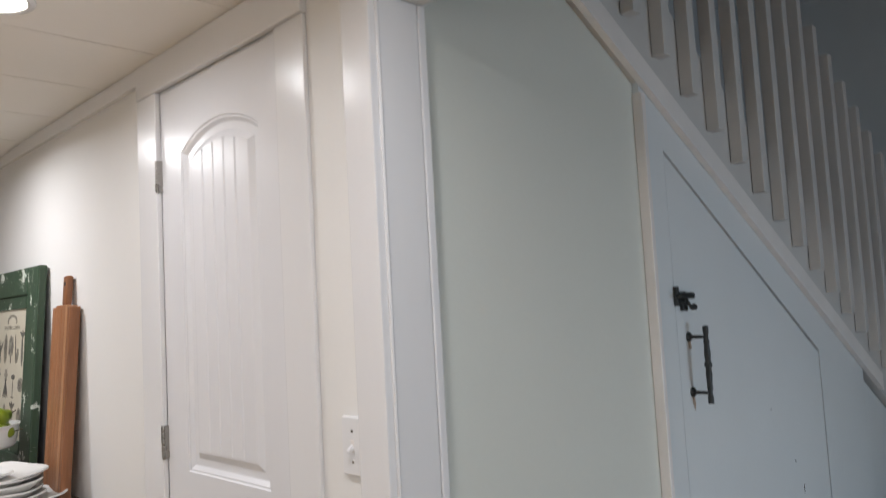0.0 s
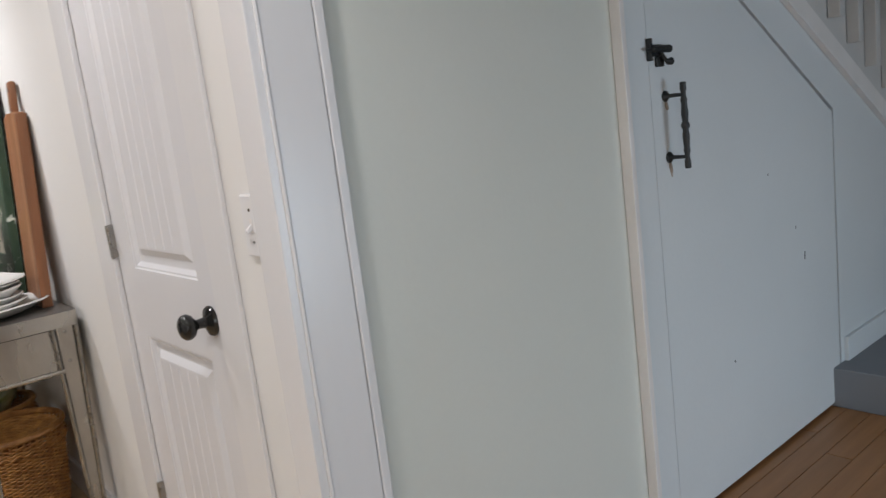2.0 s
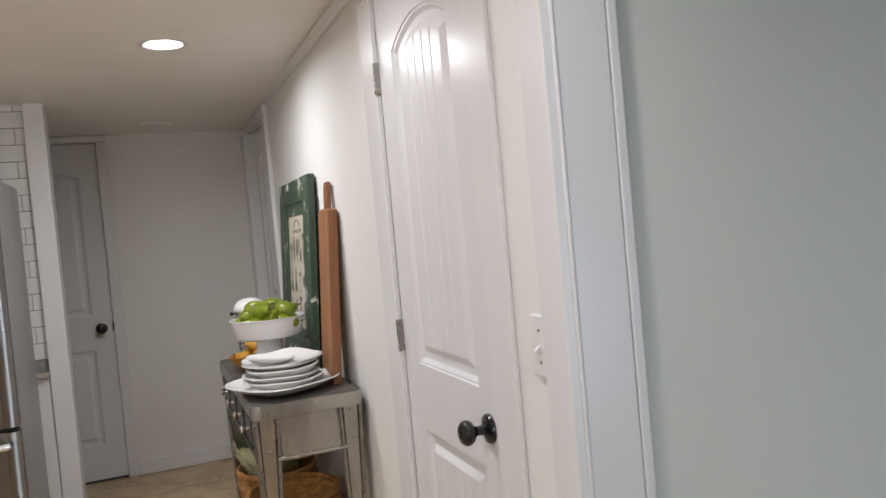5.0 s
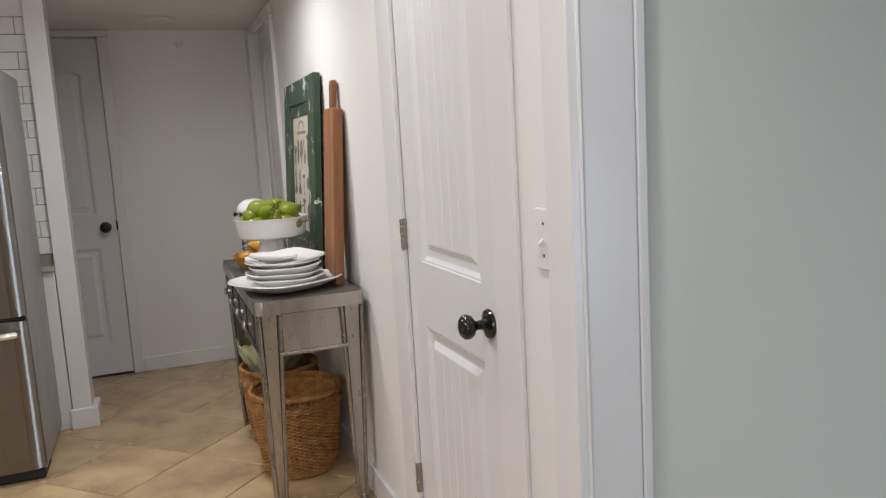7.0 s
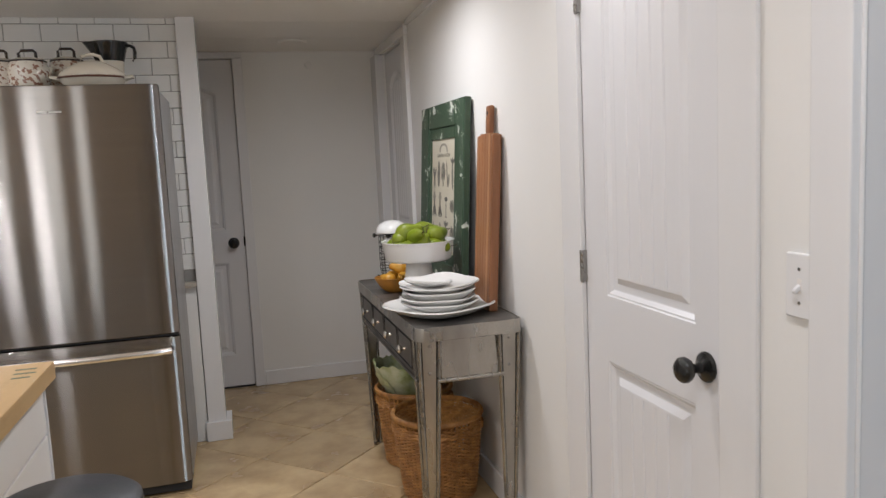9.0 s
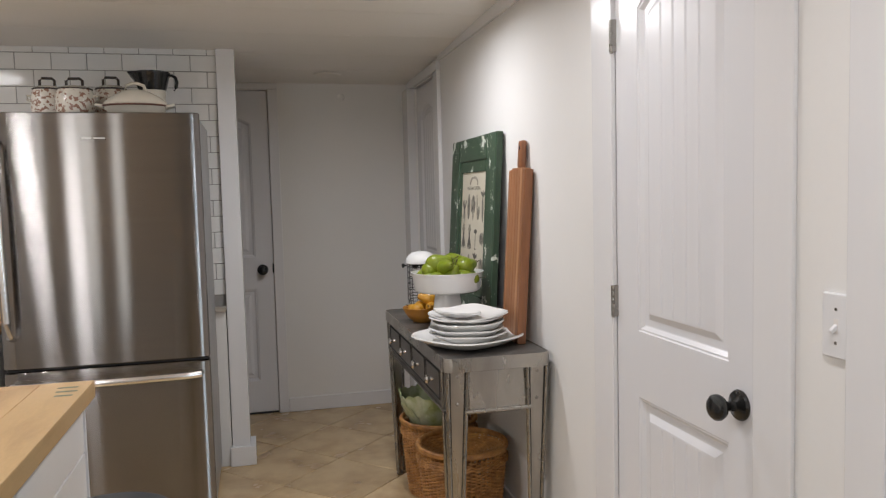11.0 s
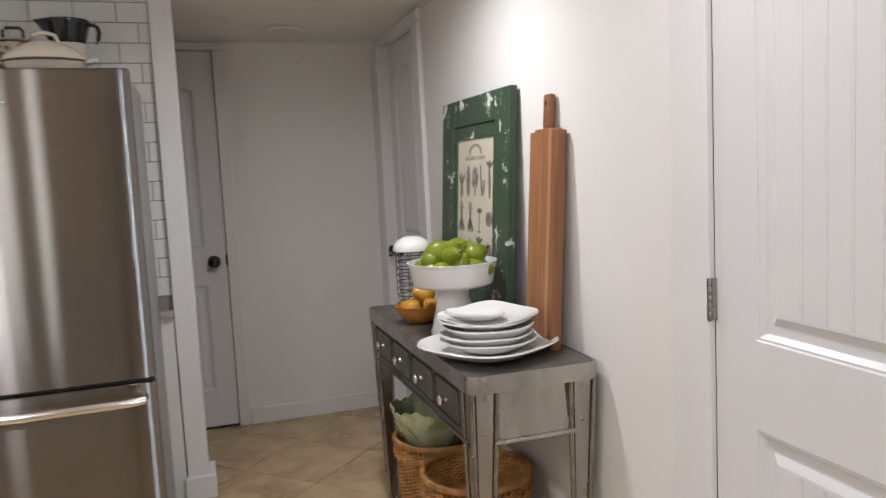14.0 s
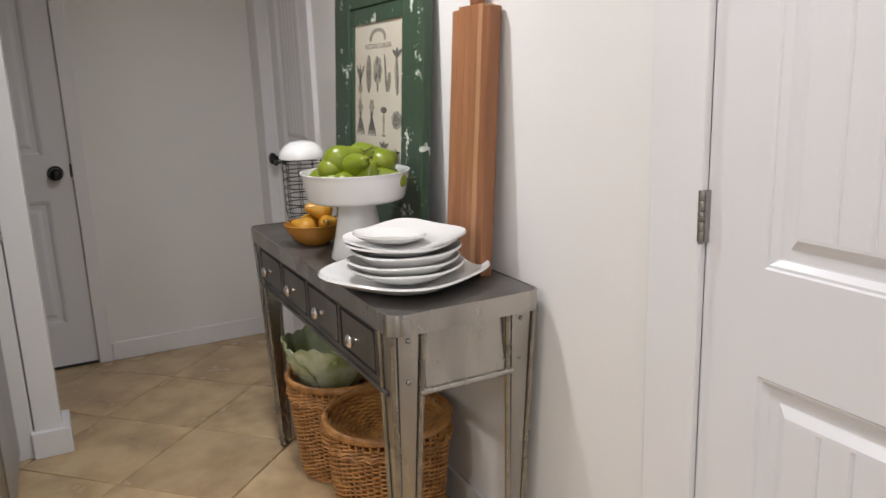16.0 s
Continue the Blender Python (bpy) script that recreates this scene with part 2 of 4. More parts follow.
structure("wall_passage_end", box((-1.75, 0.39, FY, 5.85, 0, 2.2), (1.115, WX, FY, 5.85, 0, 2.2), (0.39, 1.115, FY, 5.85, 2.035, 2.2), (0.39, 1.115, 5.83, 5.87, 0, 2.04)), WALL, "white end wall of the passage", "wall")
structure("wall_tiled", box((-1.75, 0.857, TY + 0.004, 4.95, 0, 2.2)), TILEGROUT, "grey grouted wall behind glazed tiles", "wall")
structure("wall_passage_side", box((0.2, 0.3, 4.95, FY, 0, 2.2)), WALL, "plain wall closing the passage", "wall")
structure("wall_west", box((-1.75, -1.6, -1.6, 4.83, 0, 2.2)), WALL, "white kitchen wall", "wall")
structure("wall_south", box((-1.75, -1.6, -1.75, -1.6, 0.3, 2.0), (-0.27, 2.165, -1.75, -1.6, 0.3, 2.0), (-1.6, 2.165, -1.75, -1.6, 2.0, 2.2), (-1.6, 2.165, -1.75, -1.6, 0, 0.3)), WALL, "plain white kitchen wall with a window", "wall")
structure("wall_hall_south", box((2.165, 2.7, -1.75, -1.6, 0, 3.3), (4.1, 6.55, -1.75, -1.6, 0, 3.3), (2.7, 4.1, -1.75, -1.6, 1.25, 3.3)), HALLW, "pale hall wall with a wide window", "wall")
structure("wall_hall_east", box((6.4, 6.55, -1.6, 3.05, 0, 3.3)), HALLW, "pale end wall of the stair hall", "wall")
structure("wall_stair_back", box((2.165, 6.4, 2.95, 3.05, 0, 3.3)), HALLW, "pale wall behind the stairs", "wall")


# the wall under the stairs, cut along the slope
def slope(x):
    """Height of the lower edge of the stair stringer."""
    return 2.153 - 0.562 * (x - 2.723)


structure("wall_under_stairs", prism([(WE, 0), (3.02, 0), (3.02, slope(3.02) + 0.02), (WE, slope(WE) + 0.02)], 0.06, "y", HY + 0.02), MINT, "pale mint green wall below the stairs", "wall")
HX0, HX1, HZ0, HZ1 = 3.137, 4.27, 1.808, 1.122
bm = prism([(3.02, 0), (HX0, 0), (HX0, HZ0), (HX1, HZ1), (HX1, 0), (4.78, 0), (4.78, slope(4.78)), (3.02, slope(3.02) + 0.02)], 0.06, "y", HY)
structure("wall_hatch_surround", bm, HALLW, "bluish white boarding around the stair hatch", "wall")
structure("wall_stair_foot", prism([(4.78, 0), (6.2, 0), (6.2, slope(6.2)), (4.78, slope(4.78))], 0.06, "y", HY + 0.035), HALLW, "shaded pale boarding at the stair foot", "wall")



# trim of the east wall
def strip_box(name, spans, mat, label, category="trim", bevel=0.003):
    return structure(name, box(*spans, bevel=bevel), mat, label, category, True)


strip_box("trim_crown", [(WX - 0.018, WX, HY + 0.004, 4.86, 2.078, CZ - 0.002)], TRIM, "narrow white strip along the ceiling edge")
strip_box("trim_pantry_door", [(WX - 0.016, WX, D1, D1 + 0.125, 0.0, DT + 0.001), (WX - 0.011, WX, D0 - 0.117, D0, 0.0, DT + 0.001), (WX - 0.019, WX, D0 - 0.119, D1 + 0.125, DT + 0.002, CZ - 0.001)], TRIM, "glossy white casing around the pantry door")
strip_box("trim_pantry_jamb", [(WX, 2.10, D1 - 0.004, D1 + 0.004, 0, DT), (WX, 2.10, D0 - 0.004, D0 + 0.004, 0, DT), (WX, 2.10, D0, D1, DT - 0.004, DT + 0.004)], TRIM, "white lining of the pantry door opening", bevel=0.001)
strip_box("trim_passage_door", [(WX - 0.022, WX, R0 - 0.095, R0, 0, 2.03), (WX - 0.05, WX, R1, FY - 0.002, 0, 2.03), (WX - 0.024, WX, R0 - 0.095, FY - 0.002, 2.032, 2.085)], TRIM, "white casing around the passage side door")
strip_box("trim_corner_board", [(WX - 0.020, WX, HY - 0.013, 1.960, 0, CZ - 0.002)], TRIM, "glossy white corner board beside the hall opening")
strip_box("trim_hall_jamb", [(WX + 0.001, 2.125, HY - 0.016, HY - 0.001, 0, 1.998), (2.127, WE + 0.004, HY - 0.018, HY - 0.001, 0, 1.998)], TRIM, "white jamb lining of the wide hall opening")
structure("trim_jamb_bead", tube([(WX + 0.001, HY - 0.015, 0.0), (WX + 0.001, HY - 0.015, 1.998)], 0.0045, 8), TRIM, "slim rounded bead on the opening's corner", "trim", True)
strip_box("baseboard_east", [(WX - 0.014, WX, D1 + 0.126, R0 - 0.096, 0, 0.105)], TRIM, "white baseboard along the kitchen wall", "baseboard")
strip_box("baseboard_passage", [(1.178, WX - 0.052, FY - 0.014, FY, 0, 0.09)], TRIM, "white baseboard on the passage end wall", "baseboard")
strip_box("trim_far_door", [(1.116, 1.176, FY - 0.012, FY, 0, 2.036), (0.33, 0.39, FY - 0.012, FY, 0, 2.036), (0.33, 1.176, FY - 0.014, FY, 2.038, 2.073)], TRIM, "white casing around the passage end door")
strip_box("trim_wall_end", [(0.857, 0.945, 4.80, 4.953, 0, 2.105)], TRIM, "white board capping the tiled wall's end")
strip_box("trim_wall_plinth", [(0.845, 0.972, 4.784, 4.958, 0, 0.10)], TRIM, "white plinth block at the wall end", bevel=0.004)
strip_box("trim_tile_ledge", [(0.76, 0.857, 4.775, TY, 0.800, 0.822)], LEDGE, "beige ledge strip below the glazed tiles")
strip_box("panel_below_tiles", [(0.70, 0.852, 4.805, TY + 0.002, 0, 0.798)], CABINET, "white side panel below the glazed tiles", "panel")
strip_box("trim_hall_strip", [(3.014, 3.034, HY - 0.012, HY + 0.02, 0, 1.965)], STRIP, "cream painted batten between green wall and hatch")
strip_box("baseboard_stair_foot", [(4.30, 4.775, HY - 0.016, HY, 0.155, 0.25), (4.782, 6.4, HY + 0.02, HY + 0.035, 0.155, 0.25)], HALLW, "white baseboard above the grey landing", "baseboard")


# panelled doors
def arch_ring(w0, w1, z0, zs, rise, inset, count=14):
    """Outline of a panel with a bowed top, moved inwards by inset; starts at the lower left."""
    half = (w1 - w0) / 2
    mid = (w0 + w1) / 2
    if rise > 0:
        radius = (half * half + rise * rise) / (2 * rise)
        cz = zs + rise - radius
    pts = [(w0 + inset, z0 + inset), (w1 - inset, z0 + inset)]
    for k in range(count + 1):
        u = w1 - inset - (w1 - w0 - 2 * inset) * k / count
        z = zs - inset if rise <= 0 else cz + math.sqrt(max(0.0, (radius - inset) ** 2 - (u - mid) ** 2))
        pts.append((u, z))
    return pts


def door_panel_top(w0, w1, zs, rise, inset, u):
    if rise <= 0:
        return zs - inset
    half, mid = (w1 - w0) / 2, (w0 + w1) / 2
    radius = (half * half + rise * rise) / (2 * rise)
    return zs + rise - radius + math.sqrt(max(0.0, (radius - inset) ** 2 - (u - mid) ** 2))


def door_leaf(width, height, upper, lower):
    """A door leaf whose front lies in y = 0; panels are (w0, w1, z0, zs, rise)."""
    bm = bmesh.new()
    def quad(*pts):
        bm.faces.new([bm.verts.new(p) for p in pts])
    w0, w1 = upper[0], upper[1]
    zt = lower[3]
    quad((0, 0, 0), (w0, 0, 0), (w0, 0, height), (0, 0, height))
    quad((w1, 0, 0), (width, 0, 0), (width, 0, height), (w1, 0, height))
    quad((w0, 0, 0), (w1, 0, 0), (w1, 0, lower[2]), (w0, 0, lower[2]))
    quad((w0, 0, zt), (w1, 0, zt), (w1, 0, upper[2]), (w0, 0, upper[2]))
    ring = arch_ring(*upper, 0.0)
    top = ring[2:]
    for (ua, za), (ub, zb) in zip(top, top[1:]):
        quad((ua, 0, za), (ub, 0, zb), (ub, 0, height), (ua, 0, height))
    steps = [(0.0, 0.0), (0.003, 0.0035), (0.0075, 0.0037), (0.008, 0.0042), (0.017, 0.0118), (0.020, 0.0125), (0.036, 0.0125), (0.038, 0.0118), (0.054, 0.003), (0.060, 0.0025)]
    for p in (upper, lower):
        rings = []
        for inset, deep in steps:
            rings.append([bm.verts.new((u, deep, z)) for u, z in arch_ring(*p, inset)])
        for a, b in zip(rings, rings[1:]):
            for k in range(len(a)):
                m = (k + 1) % len(a)
                bm.faces.new((a[k], a[m], b[m], b[k]))
        inset, deep = steps[-1]
        a0, a1, zb = p[0] + inset, p[1] - inset, p[2] + inset
        planks = 5
        marks = []
        for k in range(planks):
            u0, u1 = a0 + (a1 - a0) * k / planks, a0 + (a1 - a0) * (k + 1) / planks
            g = 0.005
            lo, hi = u0 + (g if k else 0), u1 - (g if k < planks - 1 else 0)
            for j in range(4):
                marks.append((lo + (hi - lo) * j / 3, deep))
            if k < planks - 1:
                marks.append((u1, deep + 0.0035))
        # the grooves run out into the sloped border
        cut = [(u, d, inset if d == deep else inset - 0.012) for u, d in marks]
        col = [(bm.verts.new((u, d, p[2] + i)), bm.verts.new((u, d, door_panel_top(p[0], p[1], p[3], p[4], i, u)))) for u, d, i in cut]
        for (a, b), (c, d) in zip(col, col[1:]):
            bm.faces.new((a, c, d, b))
    t = 0.036
    quad((0, 0, 0), (0, 0, height), (0, t, height), (0, t, 0))
    quad((width, 0, 0), (width, t, 0), (width, t, height), (width, 0, height))
    quad((0, 0, height), (width, 0, height), (width, t, height), (0, t, height))
    quad((0, t, 0), (0, t, height), (width, t, height), (width, t, 0))
    quad((0, 0, 0), (0, t, 0), (width, t, 0), (width, 0, 0))
    return bm


def knob_mesh():
    """A round knob with its rose, standing out along -y from y = 0."""
    bm = lathe([(0, 0), (0.033, 0), (0.034, 0.004), (0.031, 0.009), (0.020, 0.013), (0.012, 0.018), (0.0105, 0.034), (0.014, 0.040), (0.024, 0.046), (0.0285, 0.055), (0.0275, 0.064), (0.021, 0.071), (0.010, 0.0745), (0, 0.075)], 32)
    bmesh.ops.rotate(bm, verts=bm.verts, matrix=Matrix.Rotation(radians(90), 3, "X"))
    return bm


def panel_door(name, where, width, height, knob_u, label, hinges=(), knob_z=0.90, upper=None, lower=None):
    thing = base(name, where, label, "door", kind="structure")
    up = upper or (0.105, width - 0.105, 0.985, 1.815, 0.07)
    low = lower or (0.105, width - 0.105, 0.20, 0.785, 0.0)
    part("leaf", door_leaf(width, height, up, low), DOORW, thing)
    bm = knob_mesh()
    bmesh.ops.translate(bm, verts=bm.verts, vec=(knob_u, 0, knob_z))
    part("knob", bm, BLACK, thing, "glossy black door knob", True)
    for z in hinges:
        bm = bmesh.new()
        for k in range(5):
            lathe([(0, k * 0.0178), (0.0062, k * 0.0178), (0.0066, k * 0.0178 + 0.002), (0.0066, k * 0.0178 + 0.0155), (0.0062, k * 0.0178 + 0.0172), (0, k * 0.0178 + 0.0172)], 14, bm, (-0.004, -0.012, z))
        lathe([(0, -0.005), (0.0045, -0.004), (0.0045, 0.0)], 12, bm, (-0.004, -0.012, z))
        box((-0.024, -0.007, -0.013, -0.0105, z, z + 0.089), (-0.002, 0.004, -0.012, 0.002, z, z + 0.089), into=bm)
        part("hinge", bm, NICKEL, thing, "satin nickel butt hinge", True)
    return thing


panel_door("door_pantry", pose(WX - 0.001, D1 - 0.003, 0.008, 0, 0, -90), D1 - D0 - 0.006, DT - 0.014, 0.563, "closed white panelled pantry door with black knob",
           (0.245, 0.99, 1.733), 0.881, (0.118, 0.520, 0.966, 1.825, 0.058), (0.118, 0.520, 0.19, 0.785, 0.0))
panel_door("door_passage_end", pose(0.393, FY + 0.012, 0.012), 0.719, 2.018, 0.719 - 0.065, "closed white panelled door at the passage end", knob_z=0.905)
panel_door("door_passage_side", pose(WX + 0.012, R1 - 0.003, 0.01, 0, 0, -90), R1 - R0 - 0.006, 2.012, 0.085, "closed grey-white panelled side door in the passage", knob_z=0.92)
# black strip paints the shade under the passage end door
strip_box("door_gap_shade", [(0.393, 1.112, FY + 0.006, FY + 0.05, 0.0008, 0.0115)], GAP, "dark strip standing in for shade below the passage end door", bevel=0.0005)
strip_box("door_stop_latch", [(1.108, 1.116, FY - 0.004, FY + 0.012, 0.895, 0.955)], BLACK, "small black latch plate on the door edge")

# light switch
sw = base("light_switch", (WX, 1.994, 1.106), "white toggle light switch plate tucked beside the corner board", "light switch")
part("plate", box((-0.009, 0.0, -0.033, 0.034, -0.058, 0.058), bevel=0.003), PLASTIC, sw, smooth=True)
part("slot", box((-0.0096, -0.007, -0.005, 0.005, -0.013, 0.013)), STRIP, sw)
bm = prism([(-0.004, -0.004), (-0.020, -0.013), (-0.022, -0.007), (-0.006, 0.006)], 0.008, "y", -0.004)
bmesh.ops.bevel(bm, geom=bm.edges[:], offset=0.001, segments=2, affect="EDGES")
part("toggle", bm, PLASTIC, sw, smooth=True)
for z in (0.03, -0.03):
    bm = lathe([(0, 0), (0.0032, 0), (0.0028, 0.0012), (0, 0.0014)], 12)
    bmesh.ops.rotate(bm, verts=bm.verts, matrix=Matrix.Rotation(radians(-90), 3, "Y"))
    bmesh.ops.translate(bm, verts=bm.verts, vec=(-0.009, 0, z))
    part("screw", bm, NICKEL, sw)

# recessed ceiling lamps
GLOW = bpy.data.materials.new("lamp_glow")
GLOW.use_nodes = True
GLOW.node_tree.nodes["Principled BSDF"].inputs["Emission Color"].default_value = (1.0, 0.95, 0.88, 1)
GLOW.node_tree.nodes["Principled BSDF"].inputs["Emission Strength"].default_value = 6.0
# fittings for all lamps, the unseen added one at (-0.36, 3.79) too
for k, (x, y, z) in enumerate(LAMPS):
    lamp = base("ceiling_downlight", (x, y, CZ), "round white recessed ceiling lamp, switched on", "ceiling lamp", "recessed ceiling lamps")
    part("ring", lathe([(0.070, -0.001), (0.071, -0.006), (0.079, -0.008), (0.088, -0.004), (0.089, 0.0)], 40), TRIM, lamp, smooth=True)
    part("diffuser", lathe([(0.0, -0.004), (0.070, -0.004)], 40), GLOW, lamp, "glowing diffuser")
# flat round cover on the passage ceiling, taken for a vent
vent = base("round_ceiling_cover", (1.46, 5.40, ceiling_height(5.40) - 0.001), "flat round white cover on the passage ceiling", "ceiling cover")
part("cover", lathe([(0, -0.014), (0.06, -0.013), (0.078, -0.008), (0.082, 0)], 32), CEIL, vent, smooth=True)
hook = base("wall_cap", (1.573, FY, 1.993), "small round white cap on the passage wall", "wall cap")
bm = lathe([(0, 0.016), (0.016, 0.015), (0.021, 0.011), (0.022, 0)], 20)
bmesh.ops.rotate(bm, verts=bm.verts, matrix=Matrix.Rotation(radians(90), 3, "X"))
part("cap", bm, WALL, hook, smooth=True)

# stair hatch
# black sheet behind the hatch stands in for the shade in its gaps
structure("hatch_gap_backing", prism([(HX0, 0.0), (HX1, 0.0), (HX1, HZ1 + 0.01), (HX0, HZ0 + 0.01)], 0.02, "y", HY + 0.062), GAP, "added black sheet standing in for shade in the hatch gaps", "void")
hatch = base("stair_hatch", (HX0, HY, 0), "closed bluish white sloping cupboard door under stairs", "cupboard door")
g = 0.003
bm = prism([(g, 0.014), (HX1 - HX0 - 4 * g, 0.018), (HX1 - HX0 - 3 * g, HZ1 - 3.5 * g), (g, HZ0 - 4.5 * g)], 0.028, "y", 0.001)
part("panel", bm, HALLW, hatch)
CHIP = material("bare_paint_chip", (0.42, 0.33, 0.26), 0.7, vary=0.15, scale=60, bump=0.2)
px = 0.068
spindle = [(0.0062, -0.012), (0.0085, -0.010), (0.0085, 0.012), (0.0065, 0.018), (0.0062, 0.028), (0.0095, 0.042), (0.0075, 0.05), (0.0098, 0.085), (0.0075, 0.105), (0.0115, 0.113), (0.0115, 0.121), (0.0075, 0.129), (0.0098, 0.150), (0.0075, 0.185), (0.0095, 0.192), (0.0062, 0.206), (0.0065, 0.216), (0.0085, 0.222), (0.0085, 0.244), (0.0062, 0.246)]
spindle = [(r, 0.89 * z) for r, z in spindle]
bm = lathe([(0, -0.0107)] + spindle + [(0, 0.219)], 18, None, (px, -0.055, 1.057))
handle = part("pull_handle", bm, IRON, hatch, "turned black iron pull handle", True)
for z in (1.078, 1.243):
    bm = lathe([(0, 0), (0.0155, 0), (0.0150, 0.005), (0.009, 0.010), (0.0055, 0.014), (0.0048, 0.056), (0, 0.058)], 20)
    bmesh.ops.rotate(bm, verts=bm.verts, matrix=Matrix.Rotation(radians(90), 3, "X"))
    bmesh.ops.translate(bm, verts=bm.verts, vec=(px, 0.002, z))
    part("handle_post", bm, IRON, handle, smooth=True)
    chip = [(px + a, z + b) for a, b in ((-0.003, -0.014), (0.009, -0.016), (0.013, -0.033), (0.008, -0.055 if z < 1.1 else -0.038), (0.002, -0.045 if z < 1.1 else -0.036), (-0.004, -0.028))]
    part("paint_chip", prism(chip, 0.0012, "y", -0.0004), CHIP, hatch, "bare tan patch of chipped paint")
bm = box((-0.008, 0.004, -0.015, -0.001, 1.338, 1.396), (0.006, 0.060, -0.007, 0.001, 1.350, 1.380), (0.030, 0.060, -0.010, 0.001, 1.322, 1.349), bevel=0.002)
latch = part("latch", bm, IRON, hatch, "black iron slide bolt", True)
part("bolt", tube([(-0.026, -0.016, 1.367), (-0.006, -0.016, 1.367), (-0.002, -0.016, 1.367), (0.078, -0.016, 1.367), (0.080, -0.016, 1.367)], [0.004, 0.0045, 0.009, 0.0105, 0.007], 14), IRON, latch, smooth=True)
part("bolt_knob", tube([(0.040, -0.014, 1.362), (0.044, -0.024, 1.338), (0.050, -0.028, 1.332), (0.064, -0.028, 1.333), (0.066, -0.028, 1.333)], [0.005, 0.005, 0.008, 0.010, 0.006], 14), IRON, latch, smooth=True)

for mx, mz, ln in ((0.80, 0.74, 0.010), (0.86, 0.62, 0.030), (0.62, 0.95, 0.006), (0.35, 0.40, 0.008)):
    part("scuff", box((mx, mx + 0.0025, -0.0003, 0.002, mz, mz + ln)), GAP, hatch, "small dark scuff mark")

# stairs
strip = prism([(2.2, slope(2.2)), (4.98, slope(4.98)), (4.98, slope(4.98) + 0.075), (2.2, slope(2.2) + 0.075)], 0.022, "y", HY - 0.024)
structure("trim_stringer", strip, STRIP, "pinkish cream moulding along the stair stringer", "trim")
bm = prism([(2.2, slope(2.2) + 0.01), (5.35, slope(5.35) + 0.01), (5.35, slope(5.35) + 0.40), (2.2, slope(2.2) + 0.40)], 0.04, "y", HY - 0.001)
structure("stringer", bm, SHADEWHITE, "pale painted side board of the stairs", "stair")
stairs = base("staircase", (0, 0, 0), "grey painted steps rising behind the railing", "stairs", kind="structure")
for k in range(11):
    x1 = 5.45 - 0.303 * k
    z1 = 0.155 + 0.175 * (k + 1)
    part("step", box((x1 - 0.33, x1, HY + 0.10, 2.94, z1 - 0.04, z1), (x1 - 0.02, x1 - 0.005, HY + 0.10, 2.94, z1 - 0.175, z1 - 0.041), bevel=0.004), GREYSTEP, stairs)
rail = base("stair_railing", (0, 0, 0), "row of square white balusters along the stairs", "railing")
bm = box((-0.0225, 0.0225, -0.046, -0.003, 0, 1.13), bevel=0.003)
first = None
for k in range(-3, 14):
    x = 3.130 + 0.162 * k
    z = 2.088 - 0.0925 * k
    if first is None:
        first = part("baluster", bm, SHADEWHITE, rail)
        ob = first
    else:
        ob = new("baluster", first.data)
        ob.parent = rail
    ob.location = (x, HY, z)
    ob.rotation_euler = (0, 0, radians(random.uniform(-1.5, 1.5)))
structure("landing", box((4.2, 6.4, 0.5, 2.94, 0, 0.155), bevel=0.006), GREYSTEP, "grey painted low landing at the stair foot", "step")

# unseen windows behind the viewer, laid out to suit that light
for name, x0, x1, z0, z1, marks in (("window_hall", 2.7, 4.1, 0.0, 1.25, ((3.35, 3.45),)), ("window_kitchen", -1.598, -0.27, 0.3, 2.0, ((-1.41, -1.13), (-0.71, -0.47)))):
    win = base(name, (0, 0, 0), "white framed window letting in daylight", "window", kind="structure")
    for a, b, c, d in [(x0, x0 + 0.05, z0, z1), (x1 - 0.05, x1, z0, z1), (x0 + 0.05, x1 - 0.05, z0, z0 + 0.05), (x0 + 0.05, x1 - 0.05, z1 - 0.05, z1)] + [(m0, m1, z0 + 0.05, z1 - 0.05) for m0, m1 in marks]:
        part("window_frame", box((a, b, -1.70, -1.605, c, d), bevel=0.003), TRIM, win)

# fridge
fr = base("refrigerator", (0.414, 4.165, 0), "tall stainless steel fridge with bottom freezer drawer", "refrigerator")


def bowed_door(z0, z1, half=0.392, bow=0.006, thick=0.055):
    """A door front bowed outwards towards -y, with rounded side edges."""
    bm = bmesh.new()
    prof = []
    n = 28
    for k in range(n + 1):
        u = -half + 2 * half * k / n
        e = min(1.0, (half - abs(u)) / 0.02)
        y = -bow * (1 - (u / half) ** 2) + 0.012 * (1 - math.sqrt(max(0.0, 1 - (1 - e) ** 2)))
        prof.append((u, y))
    prof = [(-half, thick)] + prof + [(half, thick)]
    rows = []
    for z, inset in ((z0, 0.004), (z0 + 0.004, 0), (z1 - 0.004, 0), (z1, 0.004)):
        rows.append([bm.verts.new((u * (1 - inset / half), y + inset, z)) for u, y in prof])
    for a, b in zip(rows, rows[1:]):
        for k in range(len(a) - 1):
            bm.faces.new((a[k], a[k + 1], b[k + 1], b[k]))
    bm.faces.new(rows[0])
    bm.faces.new(rows[-1][::-1])
    return bm


part("body", box((-0.388, 0.388, 0.06, 0.635, 0.03, 1.705), bevel=0.006), FRIDGESIDE, fr, "grey steel cabinet", True)
updoor = part("upper_door", bowed_door(0.70, 1.72), STEEL, fr, smooth=True)
lowdoor = part("freezer_drawer", bowed_door(0.055, 0.688), STEEL, fr, smooth=True)
part("door_gap", box((-0.385, 0.385, 0.02, 0.062, 0.686, 0.702)), GAP, fr)
